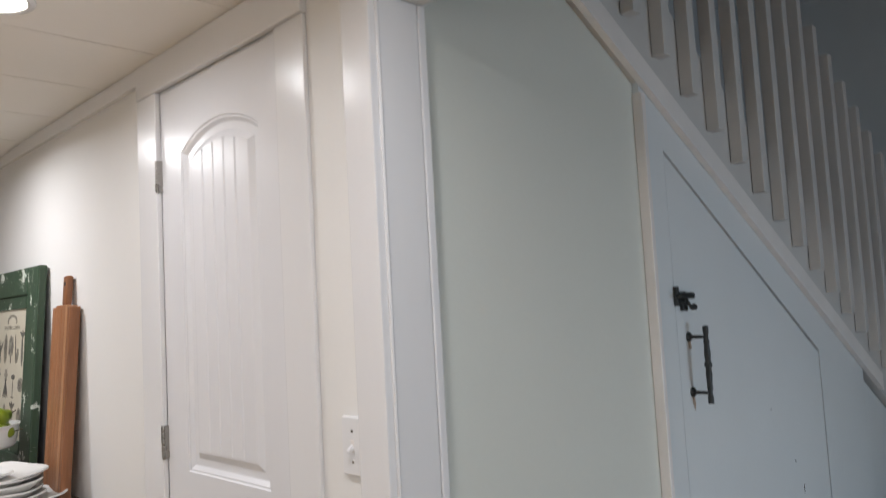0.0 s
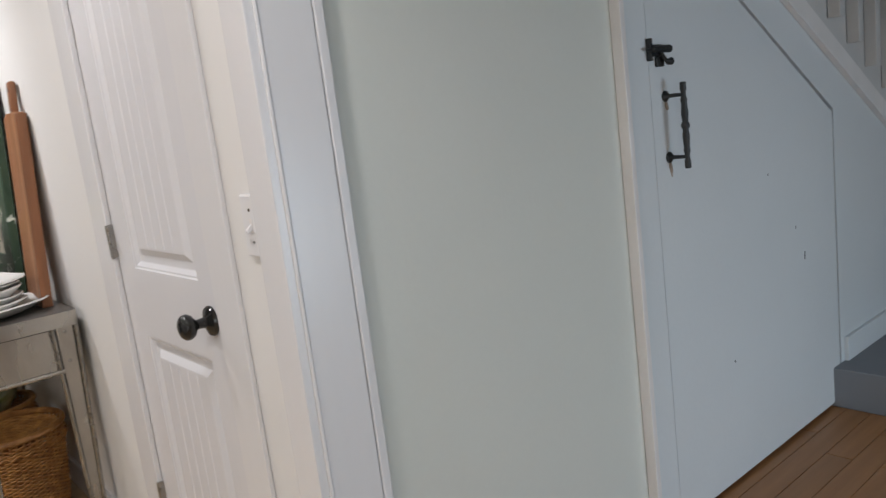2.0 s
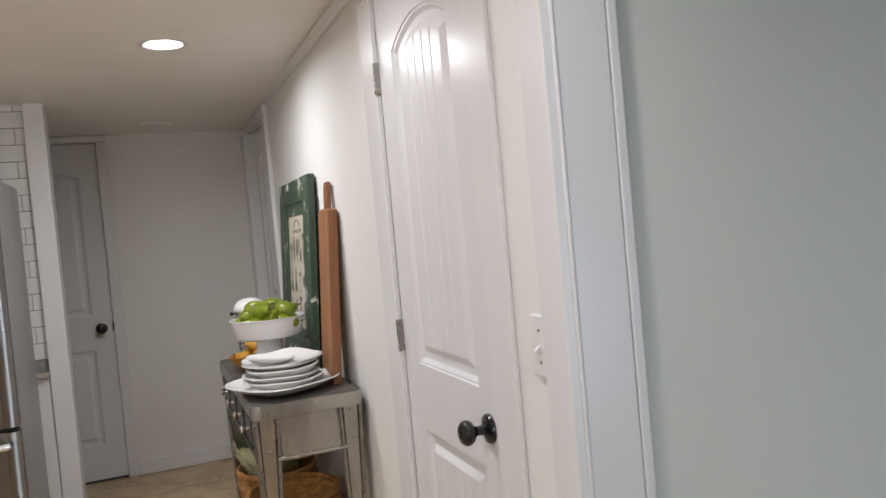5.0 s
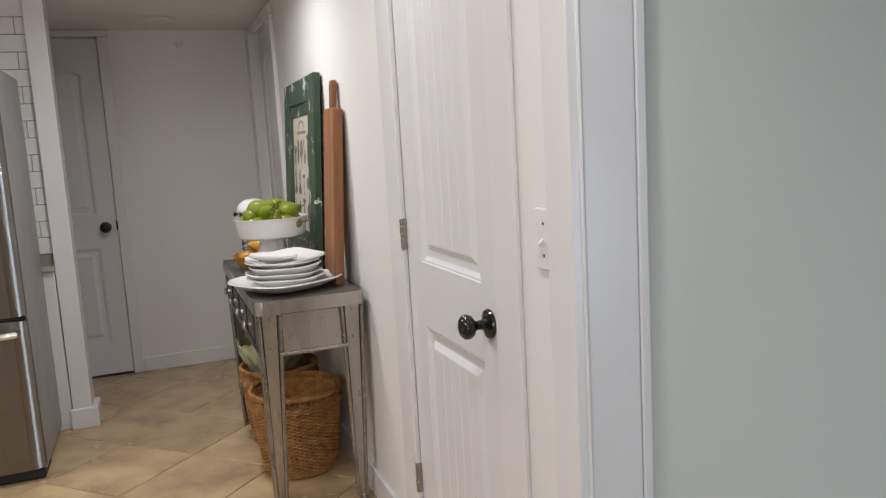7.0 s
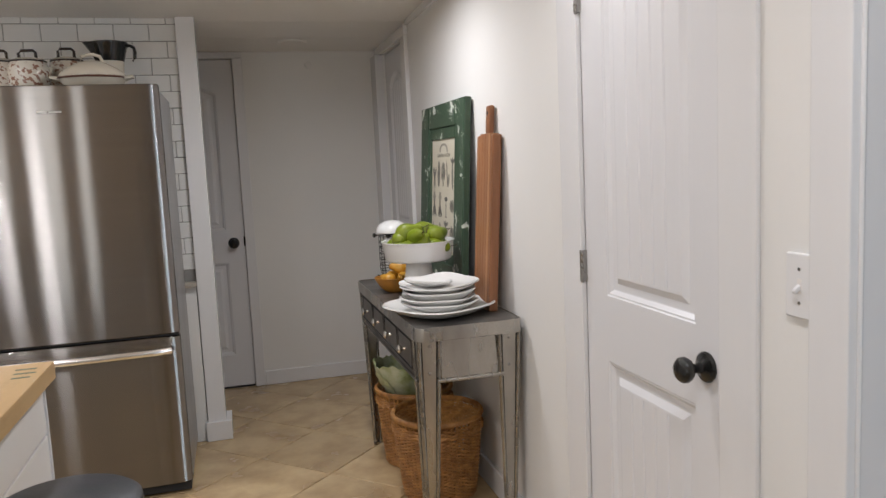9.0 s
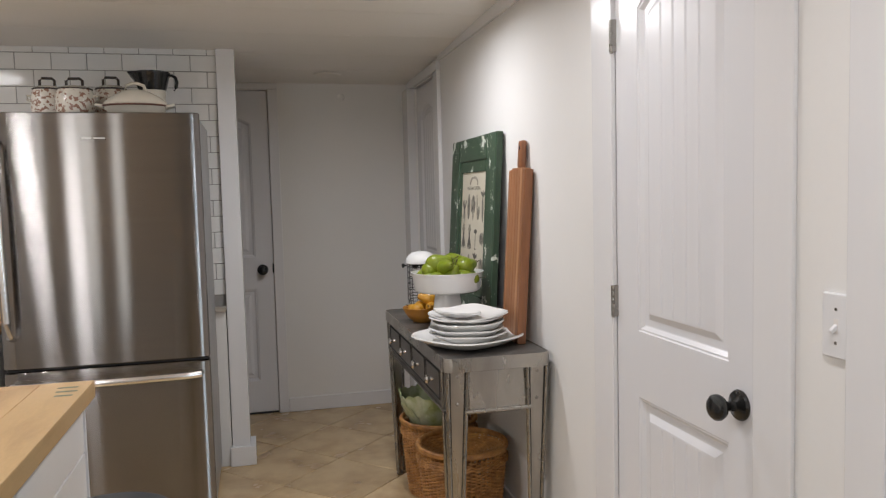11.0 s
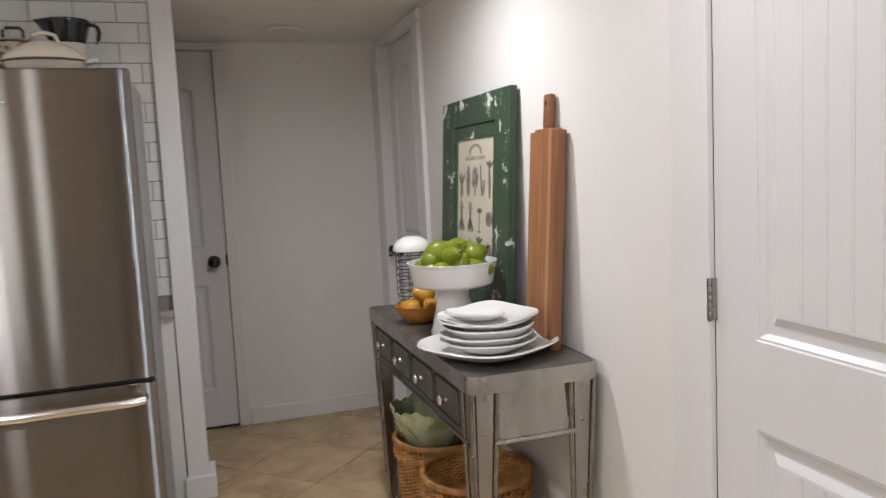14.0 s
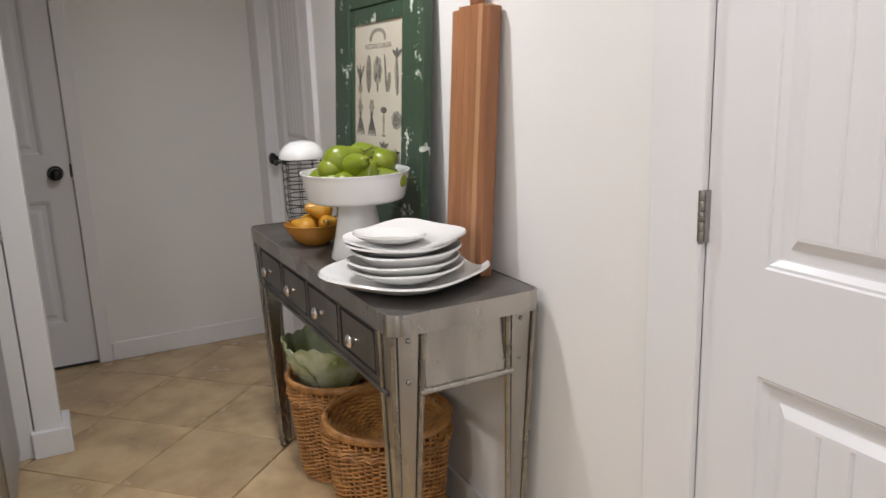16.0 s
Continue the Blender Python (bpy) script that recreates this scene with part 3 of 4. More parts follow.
part("kick_plate", box((-0.385, 0.385, 0.03, 0.2, 0.012, 0.056)), GAP, fr)
hx = -0.355
bm = tube([(hx, -0.012, 1.60), (hx, -0.05, 1.59), (hx, -0.062, 1.50), (hx + 0.003, -0.072, 1.21), (hx + 0.006, -0.062, 0.90), (hx + 0.007, -0.05, 0.84), (hx + 0.007, -0.012, 0.825)], [0.009, 0.013, 0.014, 0.0145, 0.014, 0.013, 0.009], 16)
part("handle", bm, CHROME, updoor, "polished steel bar handle", True)
bm = tube([(-0.355, 0.0, 0.640), (-0.350, -0.045, 0.640), (-0.30, -0.060, 0.640), (0, -0.072, 0.640), (0.30, -0.060, 0.640), (0.352, -0.045, 0.640), (0.358, 0.0, 0.640)], [0.011, 0.0155, 0.0165, 0.017, 0.0165, 0.0155, 0.011], 16)
part("handle", bm, CHROME, lowdoor, "polished steel bar handle", True)
part("badge", box((-0.055, -0.018, -0.0135, -0.0105, 1.612, 1.622), (-0.010, 0.034, -0.0135, -0.0112, 1.613, 1.620)), NICKEL, updoor, "small plain steel badge")
for sx in (-0.34, 0.34):
    part("foot", lathe([(0, 0), (0.022, 0), (0.02, 0.03), (0, 0.031)], 16, None, (sx, 0.10, 0)), GAP, fr)
    part("foot", lathe([(0, 0), (0.022, 0), (0.02, 0.03), (0, 0.031)], 16, None, (sx, 0.58, 0)), GAP, fr)

# pots on the fridge
CROCK = material("cream_crockery", (0.62, 0.57, 0.48), 0.2, vary=0.03, scale=10, bump=0.03)
FLORAL = material("floral_crockery", (0.66, 0.61, 0.53), 0.2, vary=0.04, scale=62, bump=0.03, second=(0.24, 0.10, 0.06), amount=0.9, sharp=(0.535, 0.575))
BROWNLINE = material("brown_print", (0.16, 0.07, 0.05), 0.3, vary=0.1)
DARKRIM = material("dark_brown_enamel", (0.035, 0.024, 0.02), 0.2, vary=0.1)


def canister(where, r, h):
    c = base("canister", where, "cream canister with brown floral print and dark lid handle", "canister", "canisters on the fridge")
    part("jar", lathe([(0, 0), (r * 0.82, 0), (r * 0.9, 0.006), (r, h * 0.35), (r, h * 0.62), (r * 0.93, h * 0.82), (r * 0.84, h * 0.9), (r * 0.84, h * 0.92)], 36), FLORAL, c, smooth=True)
    for z in (0.14, 0.2):
        part("label_band", lathe([(r * 0.955, h * z), (r * (0.995 if z > 0.15 else 0.965), h * z + 0.003)], 36, None, (0, 0, 0)), BROWNLINE, c)
    lid = part("lid", lathe([(r * 0.88, h * 0.905), (r * 0.86, h * 0.94), (r * 0.6, h * 1.0), (r * 0.25, h * 1.02), (0, h * 1.025)], 36), CROCK, c, smooth=True)
    part("rim", lathe([(r * 0.86, h * 0.895), (r * 0.90, h * 0.905), (r * 0.90, h * 0.93), (r * 0.86, h * 0.94)], 36), DARKRIM, lid, "dark brown rim", True)
    k = r * 0.42
    part("lid_handle", tube([(-k, 0, h * 1.0), (-k, 0, h * 1.16), (-k * 0.7, 0, h * 1.22), (k * 0.7, 0, h * 1.22), (k, 0, h * 1.16), (k, 0, h * 1.0)], 0.006, 10), DARKRIM, lid, "dark looped handle", True)
    for s in (-1, 1):
        part("ear", tube([(s * r * 0.95, 0, h * 0.72), (s * r * 1.16, 0, h * 0.74), (s * r * 1.16, 0, h * 0.64), (s * r * 0.98, 0, h * 0.6)], 0.006, 8), CROCK, c, smooth=True)
    return c


TOPZ = 1.721
canister(pose(0.172, 4.47, TOPZ - 0.016, 0, 0, 10), 0.068, 0.158)
canister(pose(0.290, 4.42, TOPZ - 0.016, 0, 0, -8), 0.079, 0.152)
canister(pose(0.405, 4.60, TOPZ - 0.016, 0, 0, 4), 0.076, 0.180)
tur = base("tureen", (0.54, 4.36, TOPZ - 0.016), "oval cream ribbed tureen with lid", "tureen")


def oval(profile, sx, sy, steps=44, ribs=0.0):
    bm = lathe([(r * 1.08, z * 1.22) for r, z in profile], steps)
    for v in bm.verts:
        a = math.atan2(v.co.y, v.co.x)
        f = 1 + ribs * math.cos(11 * a)
        v.co.x *= sx * f
        v.co.y *= sy * f
    return bm


part("bowl", oval([(0, 0), (0.075, 0), (0.08, 0.006), (0.10, 0.02), (0.125, 0.045), (0.132, 0.052), (0.128, 0.054)], 0.95, 0.72, ribs=0.012), CROCK, tur, smooth=True)
tl = part("lid", oval([(0.128, 0.055), (0.124, 0.064), (0.10, 0.082), (0.06, 0.100), (0.03, 0.108), (0, 0.110)], 0.93, 0.70, ribs=0.012), CROCK, tur, smooth=True)
part("lid_handle", tube([(-0.045, 0, 0.122), (-0.035, 0, 0.150), (-0.012, 0, 0.158), (0.012, 0, 0.158), (0.035, 0, 0.150), (0.045, 0, 0.122)], 0.007, 10), CROCK, tl, smooth=True)
for s in (-1, 1):
    part("ear", tube([(s * 0.122, -0.03, 0.058), (s * 0.155, -0.02, 0.066), (s * 0.155, 0.02, 0.066), (s * 0.122, 0.03, 0.058)], 0.007, 8), CROCK, tur, smooth=True)
part("line", oval([(0.130, 0.047), (0.1345, 0.050), (0.130, 0.0535)], 0.95, 0.72, ribs=0.012), BROWNLINE, tur)
jug = base("batter_jug", (0.585, 4.57, TOPZ - 0.016), "black and cream two-tone mixing jug with handle", "jug")
bm = lathe([(0, 0), (0.045, 0), (0.049, 0.006), (0.054, 0.08), (0.0585, 0.158)], 36)
part("foot", bm, CROCK, jug, "cream lower body", True)
bm = lathe([(0.059, 0.157), (0.0615, 0.165), (0.069, 0.192), (0.077, 0.225), (0.080, 0.234), (0.0805, 0.238), (0.078, 0.240), (0.073, 0.226), (0.062, 0.19), (0.0, 0.175)], 44)
for v in bm.verts:
    if v.co.x < -0.02 and v.co.z > 0.185:
        f = ((v.co.z - 0.185) / 0.055) * max(0.0, 1 - abs(v.co.y) / 0.045)
        v.co.x -= 0.026 * f
        v.co.z += 0.004 * f
part("bowl", bm, BLACK, jug, "glossy black upper body", True)
part("handle", tube([(0.070, 0, 0.222), (0.086, 0, 0.228), (0.103, 0, 0.218), (0.108, 0, 0.196), (0.103, 0, 0.172), (0.094, 0, 0.158)], [0.006, 0.0068, 0.007, 0.007, 0.0065, 0.005], 12), BLACK, jug, smooth=True)

# island with a butcher block top
isl = base("kitchen_island", (0.0, 1.95, 0), "white kitchen island cabinet with flat drawer fronts", "island")
part("carcass", box((-0.55, 0.575, -0.8, 0.895, 0.09, 0.874), (-0.5, 0.54, -0.75, 0.86, 0.0, 0.091)), CABINET, isl)
for y0, y1 in ((-0.79, -0.235), (-0.229, 0.32), (0.326, 0.893)):
    part("drawer_front", box((0.576, 0.592, y0, y1, 0.752, 0.866), bevel=0.002), CABINET, isl)
    part("drawer_front", box((0.576, 0.592, y0, y1, 0.10, 0.747), bevel=0.002), CABINET, isl)
part("edge_strip", box((0.573, 0.597, 0.8945, 0.9, 0.09, 0.874), bevel=0.001), TRIM, isl)
top = base("island_worktop", (0.0, 1.95, 0.875), "thick pale butcher block worktop with brown knots", "worktop")
n = 10
for k in range(n):
    x0 = -0.60 + 1.215 * k / n
    part("stave", box((x0 + 0.0003, x0 + 1.215 / n - 0.0003, -0.83, 0.935, 0.0, 0.042), bevel=0.0012, segments=1), BUTCHER, top)

STAMP = material("green_grey_stamp", (0.16, 0.20, 0.15), 0.6, vary=0.2, scale=80)
for k, (a, b) in enumerate(((0.545, 0.590), (0.550, 0.597), (0.556, 0.594))):
    part("stamp_bar", box((a, b, 0.868 - 0.040 * k, 0.880 - 0.040 * k, 0.0405, 0.0424)), STAMP, top, "faint green-grey stamped bar")

# counter beside the fridge
cab = base("base_cabinet", (-0.75, 4.5, 0), "white base cabinet with a plain black front beside fridge", "cabinet")
part("carcass", box((-0.65, 0.742, -0.30, 0.325, 0.0, 0.838)), CABINET, cab)
part("door", box((0.655, 0.742, -0.318, -0.301, 0.09, 0.835), bevel=0.002), CABINET, cab)
# plain black panel fills the dark gap in the cabinet front
part("black_front", box((0.05, 0.650, -0.320, -0.301, 0.09, 0.80), bevel=0.003), BLACK, cab, "plain black front panel")
wt = base("side_worktop", (-0.75, 4.5, 0.838), "wooden worktop beside the fridge", "worktop")
part("slab", box((-0.65, 0.748, -0.33, 0.325, 0.0, 0.042), bevel=0.003), BUTCHER, wt)
rack = base("wooden_crate", (-0.15, 4.42, 0.881), "slatted pale wooden crate on the worktop", "crate")
for z in (0.012, 0.068, 0.124):
    part("slat", box((-0.20, 0.16, -0.125, -0.110, z, z + 0.034), bevel=0.002), BUTCHER, rack)
    part("slat", box((-0.20, 0.16, 0.110, 0.125, z, z + 0.034), bevel=0.002), BUTCHER, rack)
for sx in (-0.19, 0.13):
    for sy in (-0.110, 0.092):
        part("corner_post", box((sx, sx + 0.018, sy, sy + 0.018, 0.0, 0.175), bevel=0.001), BUTCHER, rack)
part("bottom", box((-0.19, 0.15, -0.109, 0.109, 0.0, 0.011)), BUTCHER, rack)
mwv = base("microwave", (-0.20, 4.44, 1.057), "black microwave resting on the wooden crate", "microwave")
part("case", box((-0.26, 0.195, -0.16, 0.20, 0.0, 0.27), bevel=0.006), GAP, mwv, smooth=True)
part("door", box((-0.25, 0.10, -0.172, -0.161, 0.015, 0.255), bevel=0.003), BLACK, mwv, "black glass door")

# stool
DARKSEAT = material("dark_seat_vinyl", (0.04, 0.043, 0.05), 0.4, vary=0.08, scale=12, bump=0.2, bump_scale=250)
st = base("bar_stool", (0.738, 2.30, -0.046), "round dark grey bar stool with black legs", "stool")
part("seat", lathe([(0, 0.79), (0.10, 0.79), (0.122, 0.798), (0.13, 0.815), (0.128, 0.832), (0.115, 0.842), (0, 0.846)], 40), DARKSEAT, st, smooth=True)
for k in range(4):
    a = math.pi / 4 + math.pi / 2 * k
    part("leg", tube([(0.09 * math.cos(a), 0.09 * math.sin(a), 0.79), (0.145 * math.cos(a), 0.145 * math.sin(a), 0.046)], 0.011, 10), IRON, st, smooth=True)
part("foot_ring", tube([(0.125 * math.cos(2 * math.pi * k / 28), 0.125 * math.sin(2 * math.pi * k / 28), 0.28) for k in range(28)], 0.007, 8, closed=True), IRON, st, smooth=True)

# console table
BEAD = material("worn_bright_zinc", (0.40, 0.385, 0.36), 0.26, metal=0.9, vary=0.08, scale=14, bump=0.15, bump_scale=60, second=(0.17, 0.16, 0.148), amount=0.8)
PATINA = material("black_patina", (0.045, 0.041, 0.037), 0.5, metal=0.4, vary=0.15, scale=20)
TX0, TX1, TY0, TY1, TZ = 1.613, 1.998, 3.302, 4.510, 0.803
tab = base("console_table", (1.8, 3.906, 0), "antiqued grey metal console table with four drawers", "console table")
HX, HYT = (TX1 - TX0) / 2, (TY1 - TY0) / 2
CXT = (TX0 + TX1) / 2 - 1.8


def rounded_slab(hx, hy, z0, z1, r, cx=0.0, steps=6):
    pts = []
    for sx, sy, a0 in ((1, 1, 0), (-1, 1, 90), (-1, -1, 180), (1, -1, 270)):
        for k in range(steps + 1):
            a = radians(a0 + 90 * k / steps)
            pts.append((cx + sx * (hx - r) + r * math.cos(a), sy * (hy - r) + r * math.sin(a)))
    return prism(pts, z1 - z0, "z", z0)


part("top", rounded_slab(HX - 0.004, HYT - 0.004, TZ - 0.018, TZ - 0.002, 0.03, CXT), ZINCDARK, tab, "dark metal top plate")
rim = []
for sx, sy, a0 in ((1, 1, 0), (-1, 1, 90), (-1, -1, 180), (1, -1, 270)):
    for k in range(7):
        a = radians(a0 + 90 * k / 6)
        rim.append((sx * (HX - 0.034) + 0.034 * math.cos(a), sy * (HYT - 0.034) + 0.034 * math.sin(a)))
bm = bmesh.new()
prof = [(1.0, TZ - 0.047), (1.0, TZ - 0.003), (0.997, TZ), (0.985, TZ), (0.982, TZ - 0.003), (0.982, TZ - 0.045)]
rings = []
for f, z in prof:
    d = (1 - f) * HX
    rings.append([bm.verts.new((CXT + u * (1 - d / HX), v * (1 - d / HYT), z)) for u, v in rim])
for a, b in zip(rings, rings[1:] + rings[:1]):
    for k in range(len(a)):
        m = (k + 1) % len(a)
        bm.faces.new((a[k], a[m], b[m], b[k]))
part("edge_band", bm, ZINC, tab, "bright rolled metal edge", True)
x0 = TX0 - 1.8 + 0.016
# apron frame, end panels and drawers
part("front_rail", box((x0, x0 + 0.012, -HYT + 0.09, HYT - 0.09, 0.610, 0.632), (x0, x0 + 0.012, -HYT + 0.09, HYT - 0.09, 0.748, 0.757), bevel=0.002), ZINCDARK, tab)
# black sheet paints the shade in the slits between the drawers
part("drawer_gap_shade", box((x0 + 0.006, x0 + 0.010, -HYT + 0.09, HYT - 0.09, 0.632, 0.748)), GAP, tab)
part("rail_bead", tube([(x0 - 0.002, -HYT + 0.06, 0.607), (x0 - 0.002, HYT - 0.06, 0.607)], 0.006, 8), ZINCDARK, tab, smooth=True)
for s in (-1, 1):
    y = s * (HYT - 0.028)
    part("end_panel", box((x0 + 0.075, TX1 - 1.8 - 0.09, min(y, y - s * 0.008), max(y, y - s * 0.008), 0.615, 0.757), bevel=0.001), ZINC, tab, "scuffed pale end panel")
    # dark strip paints the shade of the recess below the edge band
    part("seam_shade", box((x0 + 0.07, TX1 - 1.8 - 0.085, min(y, y + s * 0.0015), max(y, y + s * 0.0015), 0.7490, 0.7545)), GAP, tab)
    part("end_rod", tube([(x0 + 0.06, y + s * 0.002, 0.610), (TX1 - 1.8 - 0.07, y + s * 0.002, 0.610)], 0.0075, 10), ZINC, tab, smooth=True)
part("back_panel", box((TX1 - 1.8 - 0.028, TX1 - 1.8 - 0.020, -HYT + 0.09, HYT - 0.09, 0.612, 0.757)), ZINC, tab)
bounds = [(-0.500, -0.278), (-0.258, -0.018), (0.002, 0.235), (0.255, 0.497)]
for a, b in bounds:
    bm = box((x0 - 0.008, x0 + 0.004, a, b, 0.637, 0.744), bevel=0.0035)
    dr = part("drawer", bm, ZINCDARK, tab, smooth=True)
    xf = x0 - 0.0085
    # near-black bead outlines each drawer
    part("drawer_bead", tube([(xf, a + 0.004, 0.641), (xf, b - 0.004, 0.641), (xf, b - 0.004, 0.740), (xf, a + 0.004, 0.740)], 0.0032, 6, closed=True), GAP, dr, "dark bead around the drawer")
    bm = lathe([(0, 0), (0.007, 0), (0.0065, 0.004), (0.0055, 0.009), (0.010, 0.013), (0.0155, 0.018), (0.0165, 0.023), (0.013, 0.028), (0.006, 0.0305), (0, 0.031)], 24)
    bmesh.ops.rotate(bm, verts=bm.verts, matrix=Matrix.Rotation(radians(-90), 3, "Y"))
    bmesh.ops.translate(bm, verts=bm.verts, vec=(x0 - 0.008, (a + b) / 2, 0.690))
    part("knob", bm, CHROME, dr, "polished round metal knob", True)
# tapered legs of bent sheet with beaded edges
for sx in (-1, 1):
    for sy in (-1, 1):
        ox, oy = CXT + sx * (HX - 0.013), sy * (HYT - 0.016)
        bx, by = CXT + sx * (HX - 0.030), sy * (HYT - 0.075)
        w0, w1, t = 0.072, 0.030, 0.004
        top_z, low_z = 0.757, 0.018
        def corner(z):
            f = (top_z - z) / (top_z - low_z)
            return ox + (bx - ox) * f, oy + (by - oy) * f, w0 + (w1 - w0) * f
        bm = bmesh.new()
        for ax in (0, 1):
            loops = []
            for z in (low_z, top_z):
                cx, cy, w = corner(z)
                if ax == 0:
                    pts = [(cx, cy), (cx - sx * w, cy), (cx - sx * w, cy - sy * t), (cx, cy - sy * t)]
                else:
                    pts = [(cx, cy - sy * t), (cx, cy - sy * w), (cx - sx * t, cy - sy * w), (cx - sx * t, cy - sy * t)]
                loops.append([bm.verts.new((u, v, z)) for u, v in pts])
            for k in range(4):
                m = (k + 1) % 4
                bm.faces.new((loops[0][k], loops[0][m], loops[1][m], loops[1][k]))
            bm.faces.new(loops[0])
            bm.faces.new(loops[1])
        leg = part("leg", bm, ZINC, tab, "tapered metal leg")
        edges = bmesh.new()
        for du, dv in ((0, 0), (1, 0), (0, 1)):
            line = []
            for z in (low_z, top_z):
                cx, cy, w = corner(z)
                line.append((cx - sx * w * du, cy - sy * w * dv, z))
            tube(line, 0.0072, 10, edges)
        part("edge_bead", edges, BEAD, leg, smooth=True)
        crease = bmesh.new()
        for du, dv in ((0.13, 0), (0.87, 0), (0, 0.13), (0, 0.87)):
            line = []
            for z in (low_z, top_z - 0.002):
                cx, cy, w = corner(z)
                line.append((cx - sx * w * du, cy - sy * w * dv, z))
            tube(line, 0.0021, 6, crease)
        part("crease", crease, PATINA, leg, "dark patina line beside the bead", True)
        for z in (0.738, 0.640):
            cx, cy, w = corner(z)
            bm = lathe([(0.0062, 0), (0.0058, 0.003), (0.003, 0.005), (0, 0.0055)], 14)
            bmesh.ops.rotate(bm, verts=bm.verts, matrix=Matrix.Rotation(radians(90 * (1 if sy < 0 else -1)), 3, "X"))
            bmesh.ops.translate(bm, verts=bm.verts, vec=(cx - sx * w * 0.5, cy + sy * 0.0005, z))
            part("bolt", bm, NICKEL, leg, smooth=True)
        part("foot", lathe([(0, 0), (0.010, 0.0), (0.015, 0.005), (0.016, 0.011), (0.012, 0.018), (0.009, 0.024), (0, 0.024)], 18, None, (bx - sx * 0.008, by - sy * 0.008, 0)), NICKEL, leg, smooth=True)

SURF = TZ - 0.001

# stack of dishes
WHITE = material("white_glaze", (0.72, 0.715, 0.70), 0.16, vary=0.01, scale=10, bump=0.02)


def dish(r, rise, power, thick=0.005, foot=0.55, rings=9, steps=64, lift=0.0):
    """A dish of rounded square outline; lift raises its corners."""
    bm = bmesh.new()
    def ring(f, z):
        vs = []
        for k in range(steps):
            a = 2 * math.pi * k / steps
            c, s = math.cos(a), math.sin(a)
            n = 2 + (power - 2) * f
            q = (abs(c) ** n + abs(s) ** n) ** (-1.0 / n)
            edge = (q - 1) / 0.2 if q > 1 else 0
            vs.append(bm.verts.new((r * f * q * c, r * f * q * s, z + lift * edge * f ** 3)))
        return vs
    inner = []
    for k in range(1, rings + 1):
        f = k / rings
        z = thick + (0 if f < foot else rise * ((f - foot) / (1 - foot)) ** 1.35)
        inner.append(ring(f * 0.985, z))
    outer = []
    for k in range(rings, 1, -1):
        f = k / rings
        if f < foot - 0.06:
            break
        z = (0 if f < foot else rise * ((f - foot) / (1 - foot)) ** 1.35)
        outer.append(ring(f, z))
    loops = inner + outer
    c0 = bm.verts.new((0, 0, thick))
    for k in range(steps):
        bm.faces.new((c0, inner[0][k], inner[0][(k + 1) % steps]))
    for a, b in zip(loops, loops[1:]):
        for k in range(steps):
            m = (k + 1) % steps
            bm.faces.new((a[k], a[m], b[m], b[k]))
    bm.faces.new(loops[-1])
    return bm


stack = [("platter", 0.186, 0.036, 3.0, 0.0, 29, 0.0, "large white square platter on the metal table"),
         ("plate", 0.130, 0.028, 2.8, 0.013, 24, 0.010, "white rounded square plate in a stack"),
         ("plate", 0.127, 0.030, 2.8, 0.029, 36, 0.010, "white rounded square plate in a stack"),
         ("bowl", 0.126, 0.040, 2.4, 0.046, 20, 0.010, "white shallow serving bowl in a stack"),
         ("plate", 0.119, 0.020, 3.4, 0.079, 34, 0.004, "white square plate on the dish stack"),
         ("plate", 0.126, 0.017, 4.2, 0.095, 21, 0.003, "white square plate on the dish stack")]
for k, (name, r, rise, n, z, turn, lift, label) in enumerate(stack):
    ob = tagged(link_mesh(name, dish(r, rise, n, lift=lift), WHITE, True), label, name, "stacked white dishes")
    ob.matrix_world = pose(1.760 + (0.0, 0.004, -0.003, 0.004, -0.004, 0.008)[k], 3.535 + (0, 0.004, 0.002, -0.004, 0.004, 0.014)[k], SURF + z + 0.001, (0, 0, 0, 0, 0, 2.0)[k], (0, 0, 1.0, -1.0, 0.8, -3.0)[k], turn)
bm = dish(0.088, 0.016, 2.3, thick=0.006)
for v in bm.verts:
    v.co.y *= 0.72
ob = tagged(link_mesh("saucer", bm, WHITE, True), "small white oval dish on top of the stack", "saucer", "stacked white dishes")
ob.matrix_world = pose(1.722, 3.535, SURF + 0.1085, 0, 4.5, -12)

# footed bowl with pears
ENAMEL = material("white_enamel", (0.79, 0.79, 0.785), 0.2, vary=0.012, scale=7, bump=0.03)
BX, BY = 1.772, 3.866
ped = base("pedestal_bowl", (BX, BY, SURF), "white enamel bowl on a flared pedestal foot", "pedestal bowl")
part("foot", lathe([(0, 0), (0.079, 0), (0.080, 0.006), (0.073, 0.03), (0.060, 0.09), (0.053, 0.135), (0.051, 0.158), (0, 0.159)], 48), ENAMEL, ped, smooth=True)
part("bowl", lathe([(0, 0.160), (0.124, 0.161), (0.131, 0.165), (0.135, 0.172), (0.144, 0.222), (0.147, 0.236), (0.150, 0.239), (0.150, 0.242), (0.146, 0.242), (0.141, 0.222), (0.130, 0.174), (0, 0.168)], 56), ENAMEL, ped, smooth=True)
PEAR = material("green_pear_skin", (0.150, 0.205, 0.008), 0.34, vary=0.10, scale=9, bump=0.06, bump_scale=90, second=(0.235, 0.265, 0.015), amount=0.7)
YPEAR = material("yellow_pear_skin", (0.56, 0.29, 0.03), 0.36, vary=0.10, scale=9, bump=0.06, second=(0.52, 0.22, 0.02), amount=0.7)
STEM = material("dry_stem", (0.06, 0.045, 0.02), 0.7, vary=0.1)


